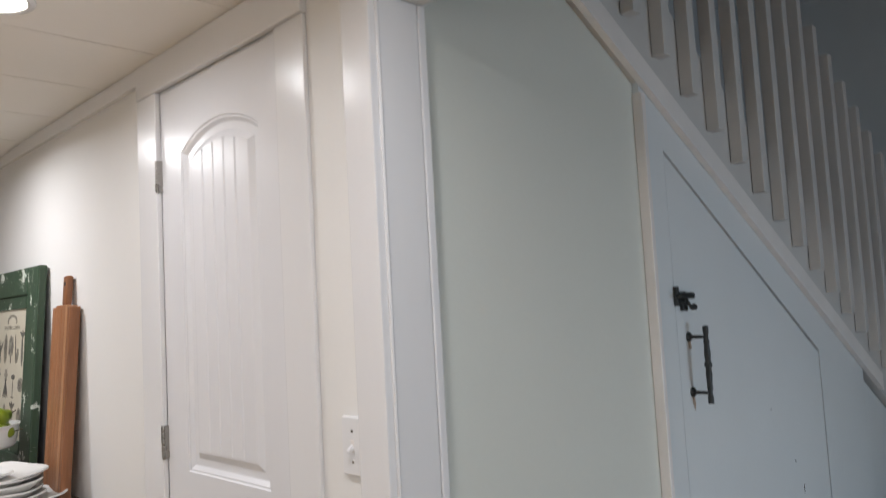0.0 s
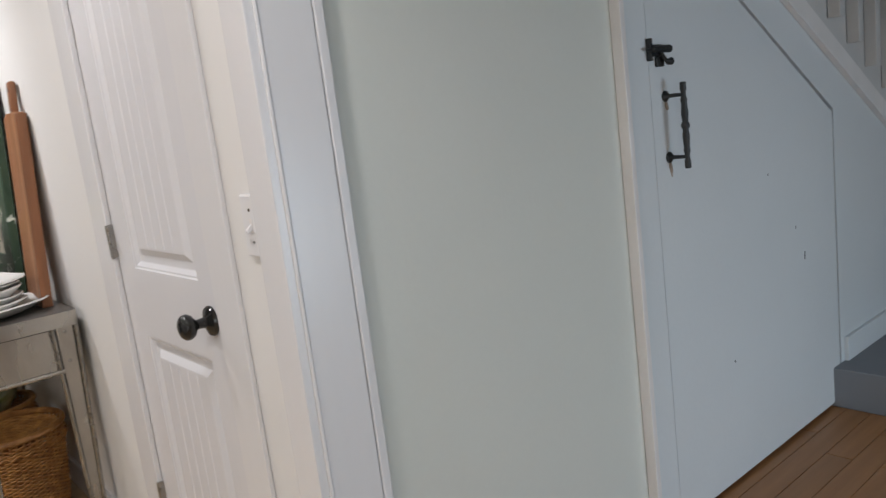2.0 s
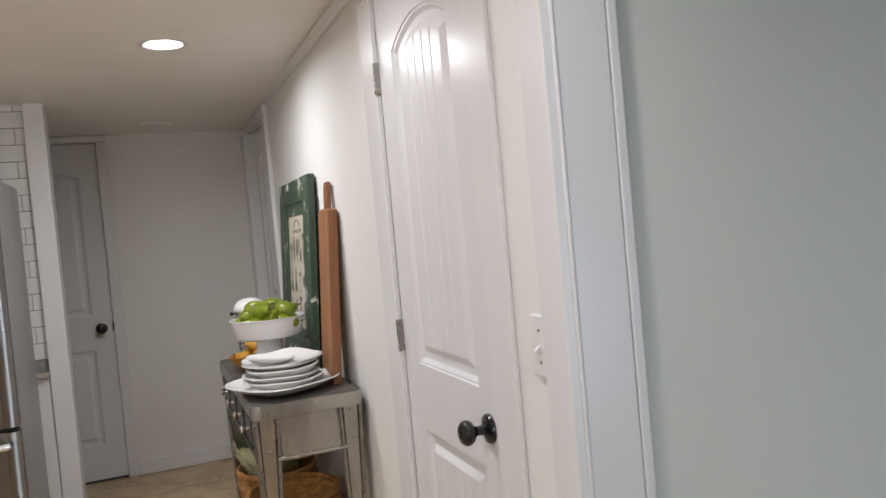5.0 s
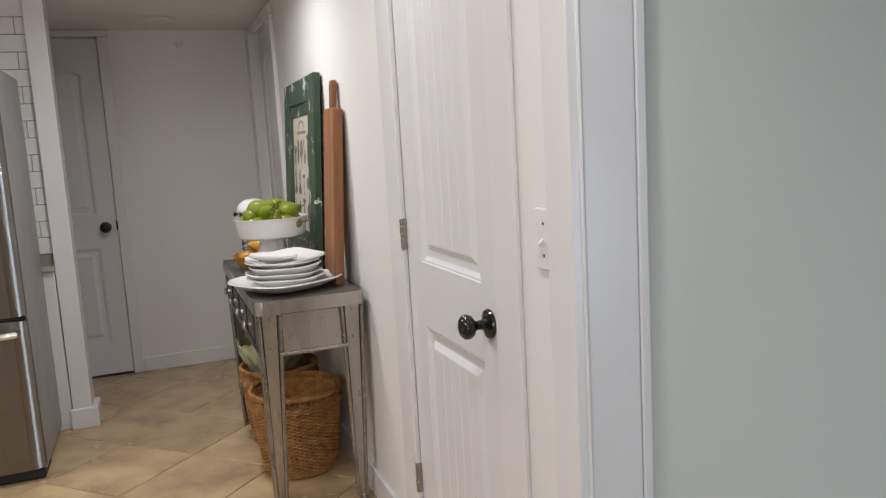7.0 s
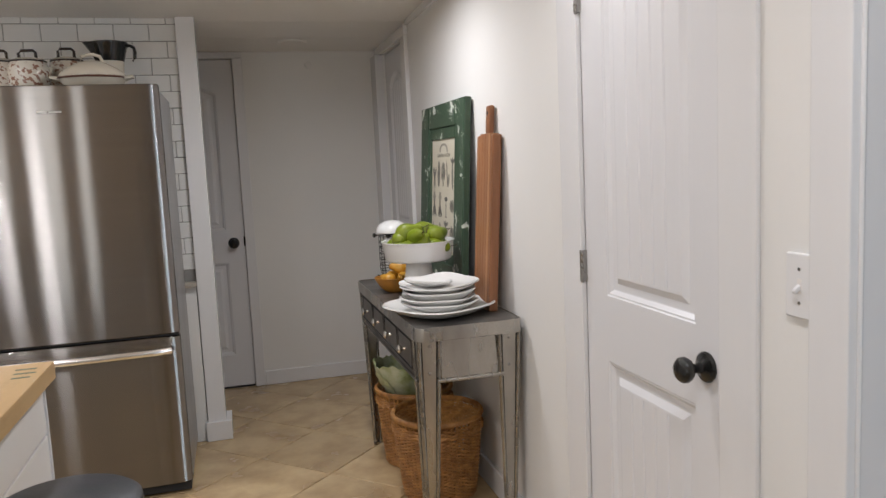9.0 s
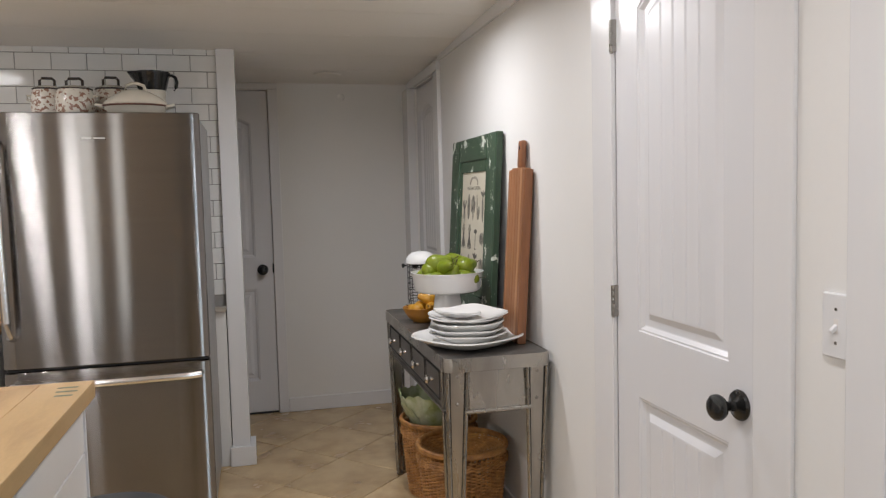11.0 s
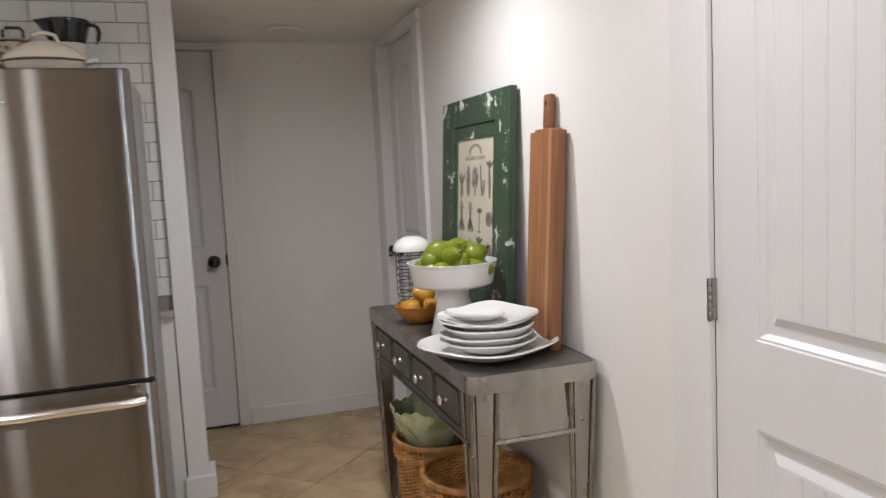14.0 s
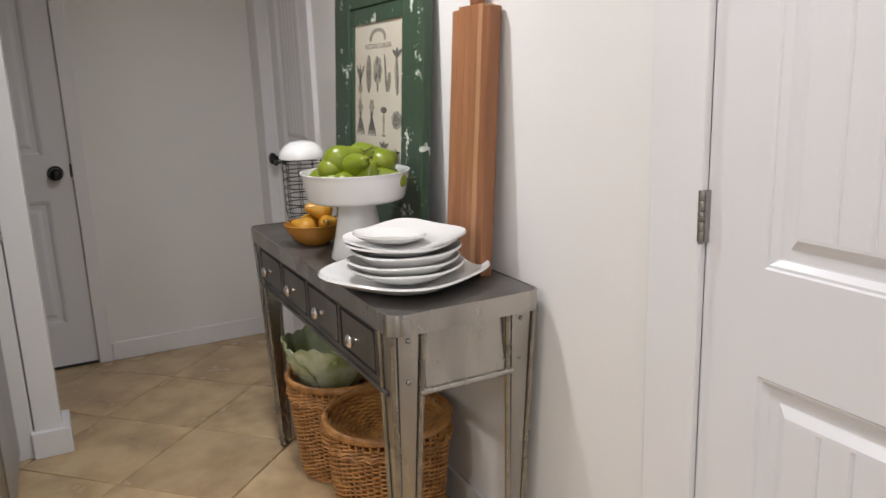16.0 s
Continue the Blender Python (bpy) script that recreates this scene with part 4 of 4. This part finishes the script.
def pear(where, mat, size, label, group, lean=0.3):
    p = base("pear", where, label, "pear", group)
    prof = [(0, -0.036), (0.010, -0.0355), (0.022, -0.031), (0.032, -0.020), (0.0365, -0.006), (0.0355, 0.008), (0.030, 0.022), (0.0235, 0.034), (0.0195, 0.044), (0.0165, 0.053), (0.0115, 0.060), (0.005, 0.0625), (0, 0.061)]
    bm = lathe([(r * size, z * size) for r, z in prof], 26)
    for v in bm.verts:
        f = max(0.0, v.co.z / (0.06 * size))
        v.co.x += lean * 0.02 * size * f * f
        b = 1 + 0.03 * math.sin(3 * math.atan2(v.co.y, v.co.x) + size * 40)
        v.co.x *= b
        v.co.y *= b
    part("flesh", bm, mat, p, smooth=True)
    x = lean * 0.02 * size
    part("stem", tube([(x, 0, 0.058 * size), (x + 0.002, 0, 0.072 * size), (x + 0.009 * lean + 0.002, 0.002, 0.086 * size)], [0.0016, 0.0015, 0.0024], 8), STEM, p, smooth=True)
    return p


# pears as (dx, dy, dz, rx, ry, rz, size)
pears = [(-0.085, -0.035, 0.205, 75, 0, 60, 0.95), (-0.060, -0.075, 0.205, 68, 0, 140, 0.92), (-0.005, -0.100, 0.208, 10, 0, 30, 0.88), (0.050, -0.080, 0.206, 84, 0, 62, 1.0),
         (0.096, -0.025, 0.205, 70, 0, 180, 0.92), (0.080, 0.045, 0.205, 80, 0, 100, 0.95), (0.015, 0.080, 0.205, 85, 0, 250, 1.0), (-0.060, 0.060, 0.205, 80, 0, 300, 0.95),
         (0.0, 0.0, 0.205, 88, 0, 20, 1.0), (-0.045, -0.015, 0.258, 58, 0, 75, 1.02), (0.022, 0.005, 0.258, 86, 0, 75, 1.05), (0.060, -0.035, 0.246, 80, 0, 112, 0.95),
         (-0.105, 0.010, 0.216, 60, 0, 95, 0.85), (-0.020, -0.062, 0.248, 20, 0, 10, 0.82), (0.092, 0.012, 0.238, 70, 0, 150, 0.85), (-0.085, -0.020, 0.236, 75, 0, 110, 0.82), (0.030, 0.055, 0.250, 84, 0, 280, 0.9)]
for dx, dy, dz, rx, ry, rz, size in pears:
    if dz < 0.24:
        dx, dy = dx * 0.90, dy * 0.90
    else:
        dx, rx = dx * 1.12, max(rx, 72)
    pear(pose(BX + dx, BY + dy, SURF + dz + (0.006 if dz < 0.22 else 0.014), rx, ry, rz), PEAR, size * 1.13, "ripe green pear heaped in the white bowl", "green pears", random.uniform(-0.6, 0.8))

# wooden bowl with yellow pears
HONEY = material("honey_wood", (0.46, 0.20, 0.03), 0.35, vary=0.10, scale=5, bump=0.1, bump_scale=50, stretch=(1, 1, 6))
WB = (1.722, 4.108)
wb = base("wooden_bowl", (WB[0], WB[1], SURF), "honey coloured wooden bowl of yellow pears", "bowl")
part("bowl", lathe([(0, 0), (0.042, 0), (0.046, 0.003), (0.068, 0.020), (0.086, 0.048), (0.093, 0.064), (0.090, 0.066), (0.082, 0.050), (0.062, 0.022), (0, 0.012)], 44), HONEY, wb, smooth=True)
for dx, dy, dz, rx, rz, size in ((-0.034, -0.026, 0.056, 78, 200, 0.82), (0.030, -0.034, 0.058, 70, 320, 0.82), (-0.005, 0.034, 0.056, 80, 80, 0.84), (0.030, 0.004, 0.098, 76, 250, 0.86)):
    pear(pose(WB[0] + dx, WB[1] + dy, SURF + dz, rx, 0, rz), YPEAR, size, "ripe yellow pear in the wooden bowl", "yellow pears", 0.5)

# wire lantern
lan = base("wire_lantern", (1.757, 4.300, SURF), "small lantern with white dome and black wire cage", "lantern")
part("base", lathe([(0, 0), (0.064, 0), (0.066, 0.006), (0.062, 0.022), (0.045, 0.032), (0.02, 0.036), (0, 0.036)], 36), ENAMEL, lan, smooth=True)
part("dome", lathe([(0.066, 0.240), (0.073, 0.242), (0.074, 0.247), (0.069, 0.265), (0.056, 0.282), (0.036, 0.293), (0.015, 0.297), (0, 0.298)], 40), ENAMEL, lan, "white enamel dome", True)
for k in range(8):
    z = 0.045 + 0.026 * k
    r = 0.063 if z > 0.07 else 0.056
    part("wire_ring", tube([(r * math.cos(2 * math.pi * j / 28), r * math.sin(2 * math.pi * j / 28), z) for j in range(28)], 0.0017, 6, closed=True), IRON, lan)
for k in range(9):
    a = 2 * math.pi * k / 9
    part("wire", tube([(0.050 * math.cos(a), 0.050 * math.sin(a), 0.026), (0.056 * math.cos(a), 0.056 * math.sin(a), 0.045), (0.0635 * math.cos(a), 0.0635 * math.sin(a), 0.080), (0.064 * math.cos(a), 0.064 * math.sin(a), 0.244)], 0.0015, 6), IRON, lan)
bm = lathe([(0, 0), (0.009, 0.001), (0.0105, 0.006), (0.008, 0.012), (0.004, 0.014), (0.004, 0.022), (0, 0.023)], 16)
bmesh.ops.rotate(bm, verts=bm.verts, matrix=Matrix.Rotation(radians(90), 3, "Y"))
bmesh.ops.translate(bm, verts=bm.verts, vec=(-0.089, 0.012, 0.232))
part("thumbscrew", bm, IRON, lan, smooth=True)

# green picture frame leaning on the wall
GREEN = material("chipped_green_paint", (0.040, 0.074, 0.043), 0.42, vary=0.10, scale=11, bump=0.25, bump_scale=60, second=(0.62, 0.65, 0.58), amount=1.0, sharp=(0.582, 0.589))
for n in GREEN.node_tree.nodes:
    if n.type == "TEX_NOISE":
        n.inputs["Roughness"].default_value = 0.72
PAPER = material("aged_print_paper", (0.60, 0.56, 0.46), 0.65, vary=0.04, scale=5, bump=0.03, second=(0.50, 0.45, 0.34), amount=0.6)
INK = material("print_ink", (0.17, 0.16, 0.14), 0.7, vary=0.2, scale=60)
INK2 = material("faded_ink", (0.34, 0.315, 0.26), 0.7, vary=0.2, scale=60)
lean = math.degrees(math.atan2(0.048, 0.80))
FW, FH = 0.695, 0.810
# local x runs along the wall towards the viewer, y into the wall, z up
pic = base("picture_frame", pose(1.928, 4.498, SURF, 0, 0, -90) @ pose(0, 0, 0, -lean), "green chipped cabinet-door frame with botanical print", "picture frame")
pw0, pw1, pz0, pz1 = 0.165, 0.545, 0.155, 0.655
for name, spans in (("stile", (0, 0.135, 0, 0.03, 0, FH)), ("stile", (FW - 0.125, FW, 0, 0.03, 0, FH)), ("rail", (0.1355, FW - 0.1255, 0, 0.03, FH - 0.105, FH)), ("rail", (0.1355, FW - 0.1255, 0, 0.03, 0, 0.11))):
    part(name, box(spans, bevel=0.005), GREEN, pic, smooth=True)
inner = [(0.1355, pw0, 0.1105, FH - 0.1055), (pw1, FW - 0.1255, 0.1105, FH - 0.1055), (pw0 + 0.0005, pw1 - 0.0005, pz1, FH - 0.1055), (pw0 + 0.0005, pw1 - 0.0005, 0.1105, pz0)]
for a, b, c, d in inner:
    part("inner_slip", box((a, b, 0.006, 0.026, c, d), bevel=0.003), GREEN, pic, smooth=True)
part("print", box((pw0, pw1, 0.013, 0.018, pz0, pz1)), PAPER, pic, "aged cream vegetable print")
part("backing", box((0.02, FW - 0.02, 0.0265, 0.031, 0.02, FH - 0.02)), GAP, pic)
sheet = [o for o in pic.children if o.name.startswith("print")][0]


def blob(cx, cz, outline, mat=INK, y=0.0122):
    part("drawing", prism([(cx + 1.4 * u, cz + v) for u, v in outline], 0.0006, "y", y), mat, sheet)


def ellipse(rx, rz, tilt=0.0, n=14, wave=0.0, lobes=5, ox=0.0, oz=0.0):
    pts = []
    for k in range(n):
        a = 2 * math.pi * k / n
        f = 1 + wave * math.cos(lobes * a)
        u, v = rx * f * math.cos(a), rz * f * math.sin(a)
        pts.append((ox + u * math.cos(tilt) - v * math.sin(tilt), oz + u * math.sin(tilt) + v * math.cos(tilt)))
    return pts


def veg(kind, x, z):
    if kind == 0:
        blob(x, z, ellipse(0.013, 0.016, oz=-0.045), INK2)
        for t in (-0.5, 0.0, 0.45):
            blob(x, z, ellipse(0.005, 0.034, t, oz=0.0, ox=-0.018 * t), INK)
        blob(x, z, ellipse(0.0016, 0.014, oz=-0.068), INK)
    elif kind == 1:
        blob(x, z, ellipse(0.016, 0.060), INK2)
        for dx in (-0.009, 0.0, 0.009):
            blob(x, z, ellipse(0.0014, 0.054 - abs(dx) * 1.5, ox=dx), INK, 0.0114)
    elif kind == 2:
        blob(x, z, ellipse(0.024, 0.042, wave=0.08, lobes=7, n=28, oz=0.01), INK2)
        for k in range(7):
            blob(x, z, ellipse(0.005, 0.009, ox=0.014 * math.sin(k * 2.4), oz=0.01 + 0.026 * math.cos(k * 1.7)), INK, 0.0114)
        blob(x, z, ellipse(0.004, 0.016, oz=-0.042), INK)
    elif kind == 3:
        blob(x, z, ellipse(0.004, 0.058, 0.10, ox=-0.008), INK)
        blob(x, z, ellipse(0.011, 0.030, -0.15, ox=0.010, oz=-0.026), INK2)
        blob(x, z, ellipse(0.0014, 0.028, -0.15, ox=0.010, oz=-0.026), INK, 0.0114)
    elif kind == 4:
        blob(x, z, ellipse(0.010, 0.056, 0.05, oz=-0.012), INK2)
        blob(x, z, ellipse(0.003, 0.050, 0.05, oz=-0.012, ox=0.003), INK, 0.0114)
        for t in (-0.9, 0.0, 0.8):
            blob(x, z, ellipse(0.006, 0.018, t, oz=0.055, ox=-0.012 * t), INK)
    elif kind == 5:
        for t in (-0.35, -0.1, 0.15, 0.4):
            blob(x, z, ellipse(0.005, 0.040, t, ox=0.022 * t, oz=-0.018), INK)
        blob(x, z, ellipse(0.014, 0.022, oz=0.035, wave=0.25, lobes=6, n=24), INK2)
    elif kind == 6:
        blob(x, z, ellipse(0.017, 0.010, oz=0.028, wave=0.05), INK)
        blob(x, z, ellipse(0.0045, 0.034, oz=-0.014), INK2)
        blob(x, z, ellipse(0.012, 0.004, oz=-0.050), INK2)
    else:
        blob(x, z, ellipse(0.026, 0.027, wave=0.07, lobes=9, n=36), INK2)
        for k in range(3):
            blob(x, z, ellipse(0.020 - 0.006 * k, 0.0022, 0.5 * k - 0.5, oz=0.012 - 0.012 * k), INK, 0.0114)
            blob(x, z, ellipse(0.0022, 0.018 - 0.003 * k, 0.3 * k - 0.3, ox=-0.012 + 0.012 * k), INK, 0.0110)


for r, kinds in enumerate(((0, 1, 2, 3, 4), (5, 5, 6, 7), (3, 1, 4, 2))):
    for k, kind in enumerate(kinds):
        veg(kind, pw0 + 0.045 + (pw1 - pw0 - 0.09) * k / (len(kinds) - 1), 0.500 - 0.138 * r)
for k in range(9):
    a = math.pi * k / 8
    blob((pw0 + pw1) / 2, 0.607, ellipse(0.006, 0.010, 0.4 * k, ox=0.040 * math.cos(a), oz=0.024 * math.sin(a)), INK2)
words = bpy.data.curves.new("print_title", "FONT")
words.body, words.size, words.align_x, words.extrude = "VEGETABLE GARDEN", 0.022, "CENTER", 0.0002
title = new("print_title", words)
title.parent = sheet
title.matrix_local = pose((pw0 + pw1) / 2, 0.0124, 0.576, 90, 0, 0)
title.data.materials.append(INK2)

# cutting board
WOODS = [material("board_wood", c, 0.4, vary=0.12, scale=4, bump=0.15, bump_scale=45, stretch=(9, 9, 0.7), second=tuple(v * 0.62 for v in c), amount=0.7) for c in ((0.345, 0.15, 0.066), (0.37, 0.165, 0.075), (0.45, 0.235, 0.12), (0.28, 0.115, 0.05))]
bl = math.degrees(math.atan2(0.042, 0.63))
cb = base("cutting_board", pose(1.932, 3.655, SURF, 0, 0, -90) @ pose(0, 0, 0, -bl), "tall striped wooden cutting board leaning on the wall", "cutting board")
BW, BT, BH = 0.182, 0.034, 0.650
cuts = [0, 0.034, 0.070, 0.097, 0.128, 0.150, BW]
for k, (a, b) in enumerate(zip(cuts, cuts[1:])):
    drop = 0.006 if k in (0, 5) else 0.0
    part("stave", box((a + 0.0002, b - 0.0002, 0, BT, 0, BH - drop), bevel=0.004 if k in (0, 5) else 0.0015), WOODS[(1, 0, 1, 0, 2, 3)[k]], cb, smooth=True)
hb = box((0.072, 0.116, 0.006, BT - 0.006, BH - 0.001, BH + 0.103), bevel=0.008, segments=3)
handle = part("handle", hb, WOODS[3], cb, "darker wooden handle with a hole", True)
# flat black disc on the handle paints the dark of a hole
bm = lathe([(0, 0), (0.0075, 0), (0.0075, 0.001), (0, 0.001)], 16)
bmesh.ops.rotate(bm, verts=bm.verts, matrix=Matrix.Rotation(radians(90), 3, "X"))
bmesh.ops.translate(bm, verts=bm.verts, vec=(0.094, 0.0062, BH + 0.075))
part("hole", bm, GAP, handle)

# wicker baskets
WICKER = material("brown_wicker", (0.56, 0.285, 0.09), 0.40, vary=0.18, scale=30, bump=0.3, bump_scale=140, second=(0.22, 0.085, 0.025), amount=0.9)


def basket(where, r_top, r_low, height, label, rows=44, stakes=52):
    b = base("wicker_basket", where, label, "basket", "wicker baskets under the table")
    def radius(z):
        return r_low + (r_top - r_low) * (z / height) ** 0.8
    bm = bmesh.new()
    n = stakes * 4
    for j in range(rows):
        z = 0.012 + (height - 0.05) * j / (rows - 1)
        pts = []
        for k in range(n):
            a = 2 * math.pi * k / n
            r = radius(z) + 0.0052 * math.cos(stakes / 2 * a + math.pi * j)
            pts.append((r * math.cos(a), r * math.sin(a), z + 0.0015 * math.sin(3 * a + j)))
        tube(pts, 0.0032, 6, bm, closed=True)
    for k in range(stakes):
        a = 2 * math.pi * (k + 0.5) / stakes
        tube([(radius(z) * math.cos(a), radius(z) * math.sin(a), z) for z in (0.004, height * 0.33, height * 0.66, height - 0.012)], 0.0042, 6, bm)
    part("weave", bm, WICKER, b, smooth=True)
    bm = bmesh.new()
    for s in range(7):
        pts = []
        for k in range(200):
            a = 2 * math.pi * k / 200
            w = 15 * a + 2 * math.pi * s / 7
            r = radius(height) + 0.007 * math.cos(w)
            pts.append((r * math.cos(a), r * math.sin(a), height - 0.011 + 0.009 * math.sin(w)))
        tube(pts, 0.0034, 5, bm, closed=True)
    for z, extra in ((height - 0.055, 0.008), (height - 0.066, 0.009)):
        pts = []
        for k in range(160):
            a = 2 * math.pi * k / 160
            r = radius(z) + extra + 0.003 * math.cos(26 * a)
            pts.append((r * math.cos(a), r * math.sin(a), z + 0.004 * math.sin(26 * a)))
        tube(pts, 0.0045, 5, bm, closed=True)
    part("braided_rim", bm, WICKER, b, "thick braided rim", True)
    bm = bmesh.new()
    for j in range(12):
        r = 0.008 + (r_low - 0.010) * j / 11
        tube([(r * math.cos(2 * math.pi * k / 40), r * math.sin(2 * math.pi * k / 40), 0.010 + 0.002 * math.cos(8 * 2 * math.pi * k / 40 + math.pi * j)) for k in range(40)], 0.007, 5, bm, closed=True)
    part("bottom", bm, WICKER, b, smooth=True)
    return b


b1 = basket((1.800, 3.800, 0.0), 0.180, 0.142, 0.352, "brown wicker basket with a dished woven lid")
b2 = basket((1.795, 4.186, 0.0), 0.170, 0.136, 0.352, "brown wicker basket holding a green bowl")


def coil(outer, low, dish, turns):
    """A spiral of willow, dished by the given depth."""
    pts = []
    n = turns * 48
    for k in range(n):
        f = (k + 1) / n
        a = 2 * math.pi * k / 48
        pts.append((outer * f * math.cos(a), outer * f * math.sin(a), low + dish * f ** 1.6 + 0.0022 * math.cos(12.5 * a)))
    return tube(pts, 0.0037, 5)


part("dished_lid", coil(0.170, 0.275, 0.058, 24), WICKER, b1, smooth=True)
part("dished_lid", coil(0.160, 0.284, 0.030, 22), WICKER, b2, smooth=True)

# cabbage-leaf bowl
LEAF = material("green_leaf_glaze", (0.27, 0.33, 0.14), 0.14, vary=0.12, scale=17, bump=0.75, bump_scale=24, second=(0.62, 0.66, 0.52), amount=0.85, coat=0.5)
bm = lathe([(0, 0), (0.055, 0), (0.062, 0.004), (0.095, 0.040), (0.122, 0.090), (0.134, 0.135), (0.140, 0.168), (0.137, 0.170), (0.129, 0.135), (0.115, 0.090), (0.088, 0.044), (0, 0.012)], 96)
for v in bm.verts:
    a = math.atan2(v.co.y, v.co.x)
    f = max(0.0, v.co.z / 0.168)
    ruffle = 0.018 * f * math.cos(7 * a) + 0.014 * f * math.cos(17 * a + 1.0) + 0.010 * math.cos(31 * a) * f
    v.co.x *= 1 + ruffle
    v.co.y *= 1 + ruffle
    v.co.z += 0.009 * f * f * math.sin(5 * a + 0.4) + 0.005 * f * f * math.sin(19 * a)
cbg = base("cabbage_bowl", pose(1.775, 4.195, 0.2945) @ Matrix.Diagonal((1.12, 1.12, 1.0, 1)), "green glazed cabbage-leaf bowl set in a wicker basket", "bowl")
part("bowl", bm, LEAF, cbg, smooth=True)
for k in range(6):
    a = 2 * math.pi * k / 6 + 0.3
    bm = bmesh.new()
    nu, nv = 9, 7
    grid = []
    for i in range(nu):
        row = []
        u = i / (nu - 1)
        z = 0.012 + 0.128 * u
        rr = 0.068 + 0.068 * u ** 0.7 + 0.004
        wide = 0.50 * math.sin(math.pi * (0.12 + 0.80 * u)) ** 0.6
        for j in range(nv):
            t = (j / (nv - 1) - 0.5) * 2
            r2 = rr + 0.005 * (1 - abs(t)) - 0.002 + 0.003 * math.sin(9 * t + 8 * u)
            row.append(bm.verts.new((r2 * math.cos(a + wide * t), r2 * math.sin(a + wide * t), z - 0.014 * t * t)))
        grid.append(row)
    for i in range(nu - 1):
        for j in range(nv - 1):
            bm.faces.new((grid[i][j], grid[i][j + 1], grid[i + 1][j + 1], grid[i + 1][j]))
    part("leaf", bm, LEAF, cbg, smooth=True)

# glazed wall tiles
wall_t = bpy.data.objects["wall_tiled"]
PX, PZ = 0.1565, 0.0795


def tile_mesh(w, h, name="tile"):
    bm = box((0, w, -0.006, 0, 0, h), bevel=0.002, segments=1)
    bmesh.ops.recalc_face_normals(bm, faces=bm.faces)
    me = bpy.data.meshes.new(name)
    bm.to_mesh(me)
    bm.free()
    me.materials.append(SUBWAY)
    return me


whole = tile_mesh(PX - 0.003, PZ - 0.003)
cache = {}
for j in range(16):
    z = 2.073 - PZ * j
    h = PZ - 0.003
    if j == 0:
        h = 0.028
    lo = z + 0.0015
    if lo < 0.83:
        break
    shift = 0.109 if j % 2 == 1 else 0.109 + PX / 2
    for k in range(-5, 7):
        a = shift + PX * k + 0.0015
        b = a + PX - 0.003
        b = min(b, 0.855)
        a = max(a, -0.62)
        if b - a < 0.01:
            continue
        key = (round(b - a, 4), round(h, 4))
        if key not in cache:
            cache[key] = tile_mesh(*key)
        ob = new("tile", cache[key])
        ob.parent = wall_t
        ob.location = (a, TY + 0.004, lo)
        ob.rotation_euler = (radians(random.uniform(-0.25, 0.25)), 0, radians(random.uniform(-0.2, 0.2)))

# diagonal stone floor tiles
floor_k = bpy.data.objects["floor_kitchen"]
PT = 0.4215
c45 = math.sqrt(0.5)


def stone(cut):
    bm = box((-PT / 2 + 0.002, PT / 2 - 0.002, -PT / 2 + 0.002, PT / 2 - 0.002, -0.010, 0.0), bevel=0.0025, segments=1)
    bmesh.ops.rotate(bm, verts=bm.verts, matrix=Matrix.Rotation(radians(45), 3, "Z"))
    if cut is not None:
        bmesh.ops.bisect_plane(bm, geom=bm.verts[:] + bm.edges[:] + bm.faces[:], plane_co=(cut, 0, 0), plane_no=(1, 0, 0), clear_outer=True)
    m = bpy.data.meshes.new("tile")
    bm.to_mesh(m)
    bm.free()
    m.materials.append(TILE)
    return m


full = stone(None)
for i in range(-14, 15):
    for j in range(-14, 15):
        # vertex where the joints y - x = 3.36 and y + x = 6.14 cross
        u, v = (i + 0.5) * PT, (j + 0.5) * PT
        x = 1.39 + (u - v) * c45
        y = 4.75 + (u + v) * c45
        if not (-1.5 < x < 2.2 and -1.5 < y < 5.95):
            continue
        if x + PT * c45 > 2.088:
            if x - PT * c45 > 2.05:
                continue
            ob = new("tile", stone(2.088 - x))
        else:
            ob = new("tile", full)
        ob.parent = floor_k
        ob.location = (x, y, random.uniform(-0.0006, 0.0006))

# hall floor boards
floor_h = bpy.data.objects["floor_hall"]
boards = []
for length in (0.62, 0.85, 1.1):
    bm = box((0.001, length - 0.001, 0.0008, 0.0842, -0.011, 0.0), bevel=0.0012, segments=1)
    m = bpy.data.meshes.new("board")
    bm.to_mesh(m)
    bm.free()
    m.materials.append(OAK)
    boards.append((length, m))
for r in range(42):
    x = 2.092
    y = -1.64 + 0.085 * r
    while x < 4.3:
        length, m = random.choice(boards)
        ob = new("board", m)
        ob.parent = floor_h
        ob.location = (x, y, random.uniform(-0.0004, 0.0004))
        x += length
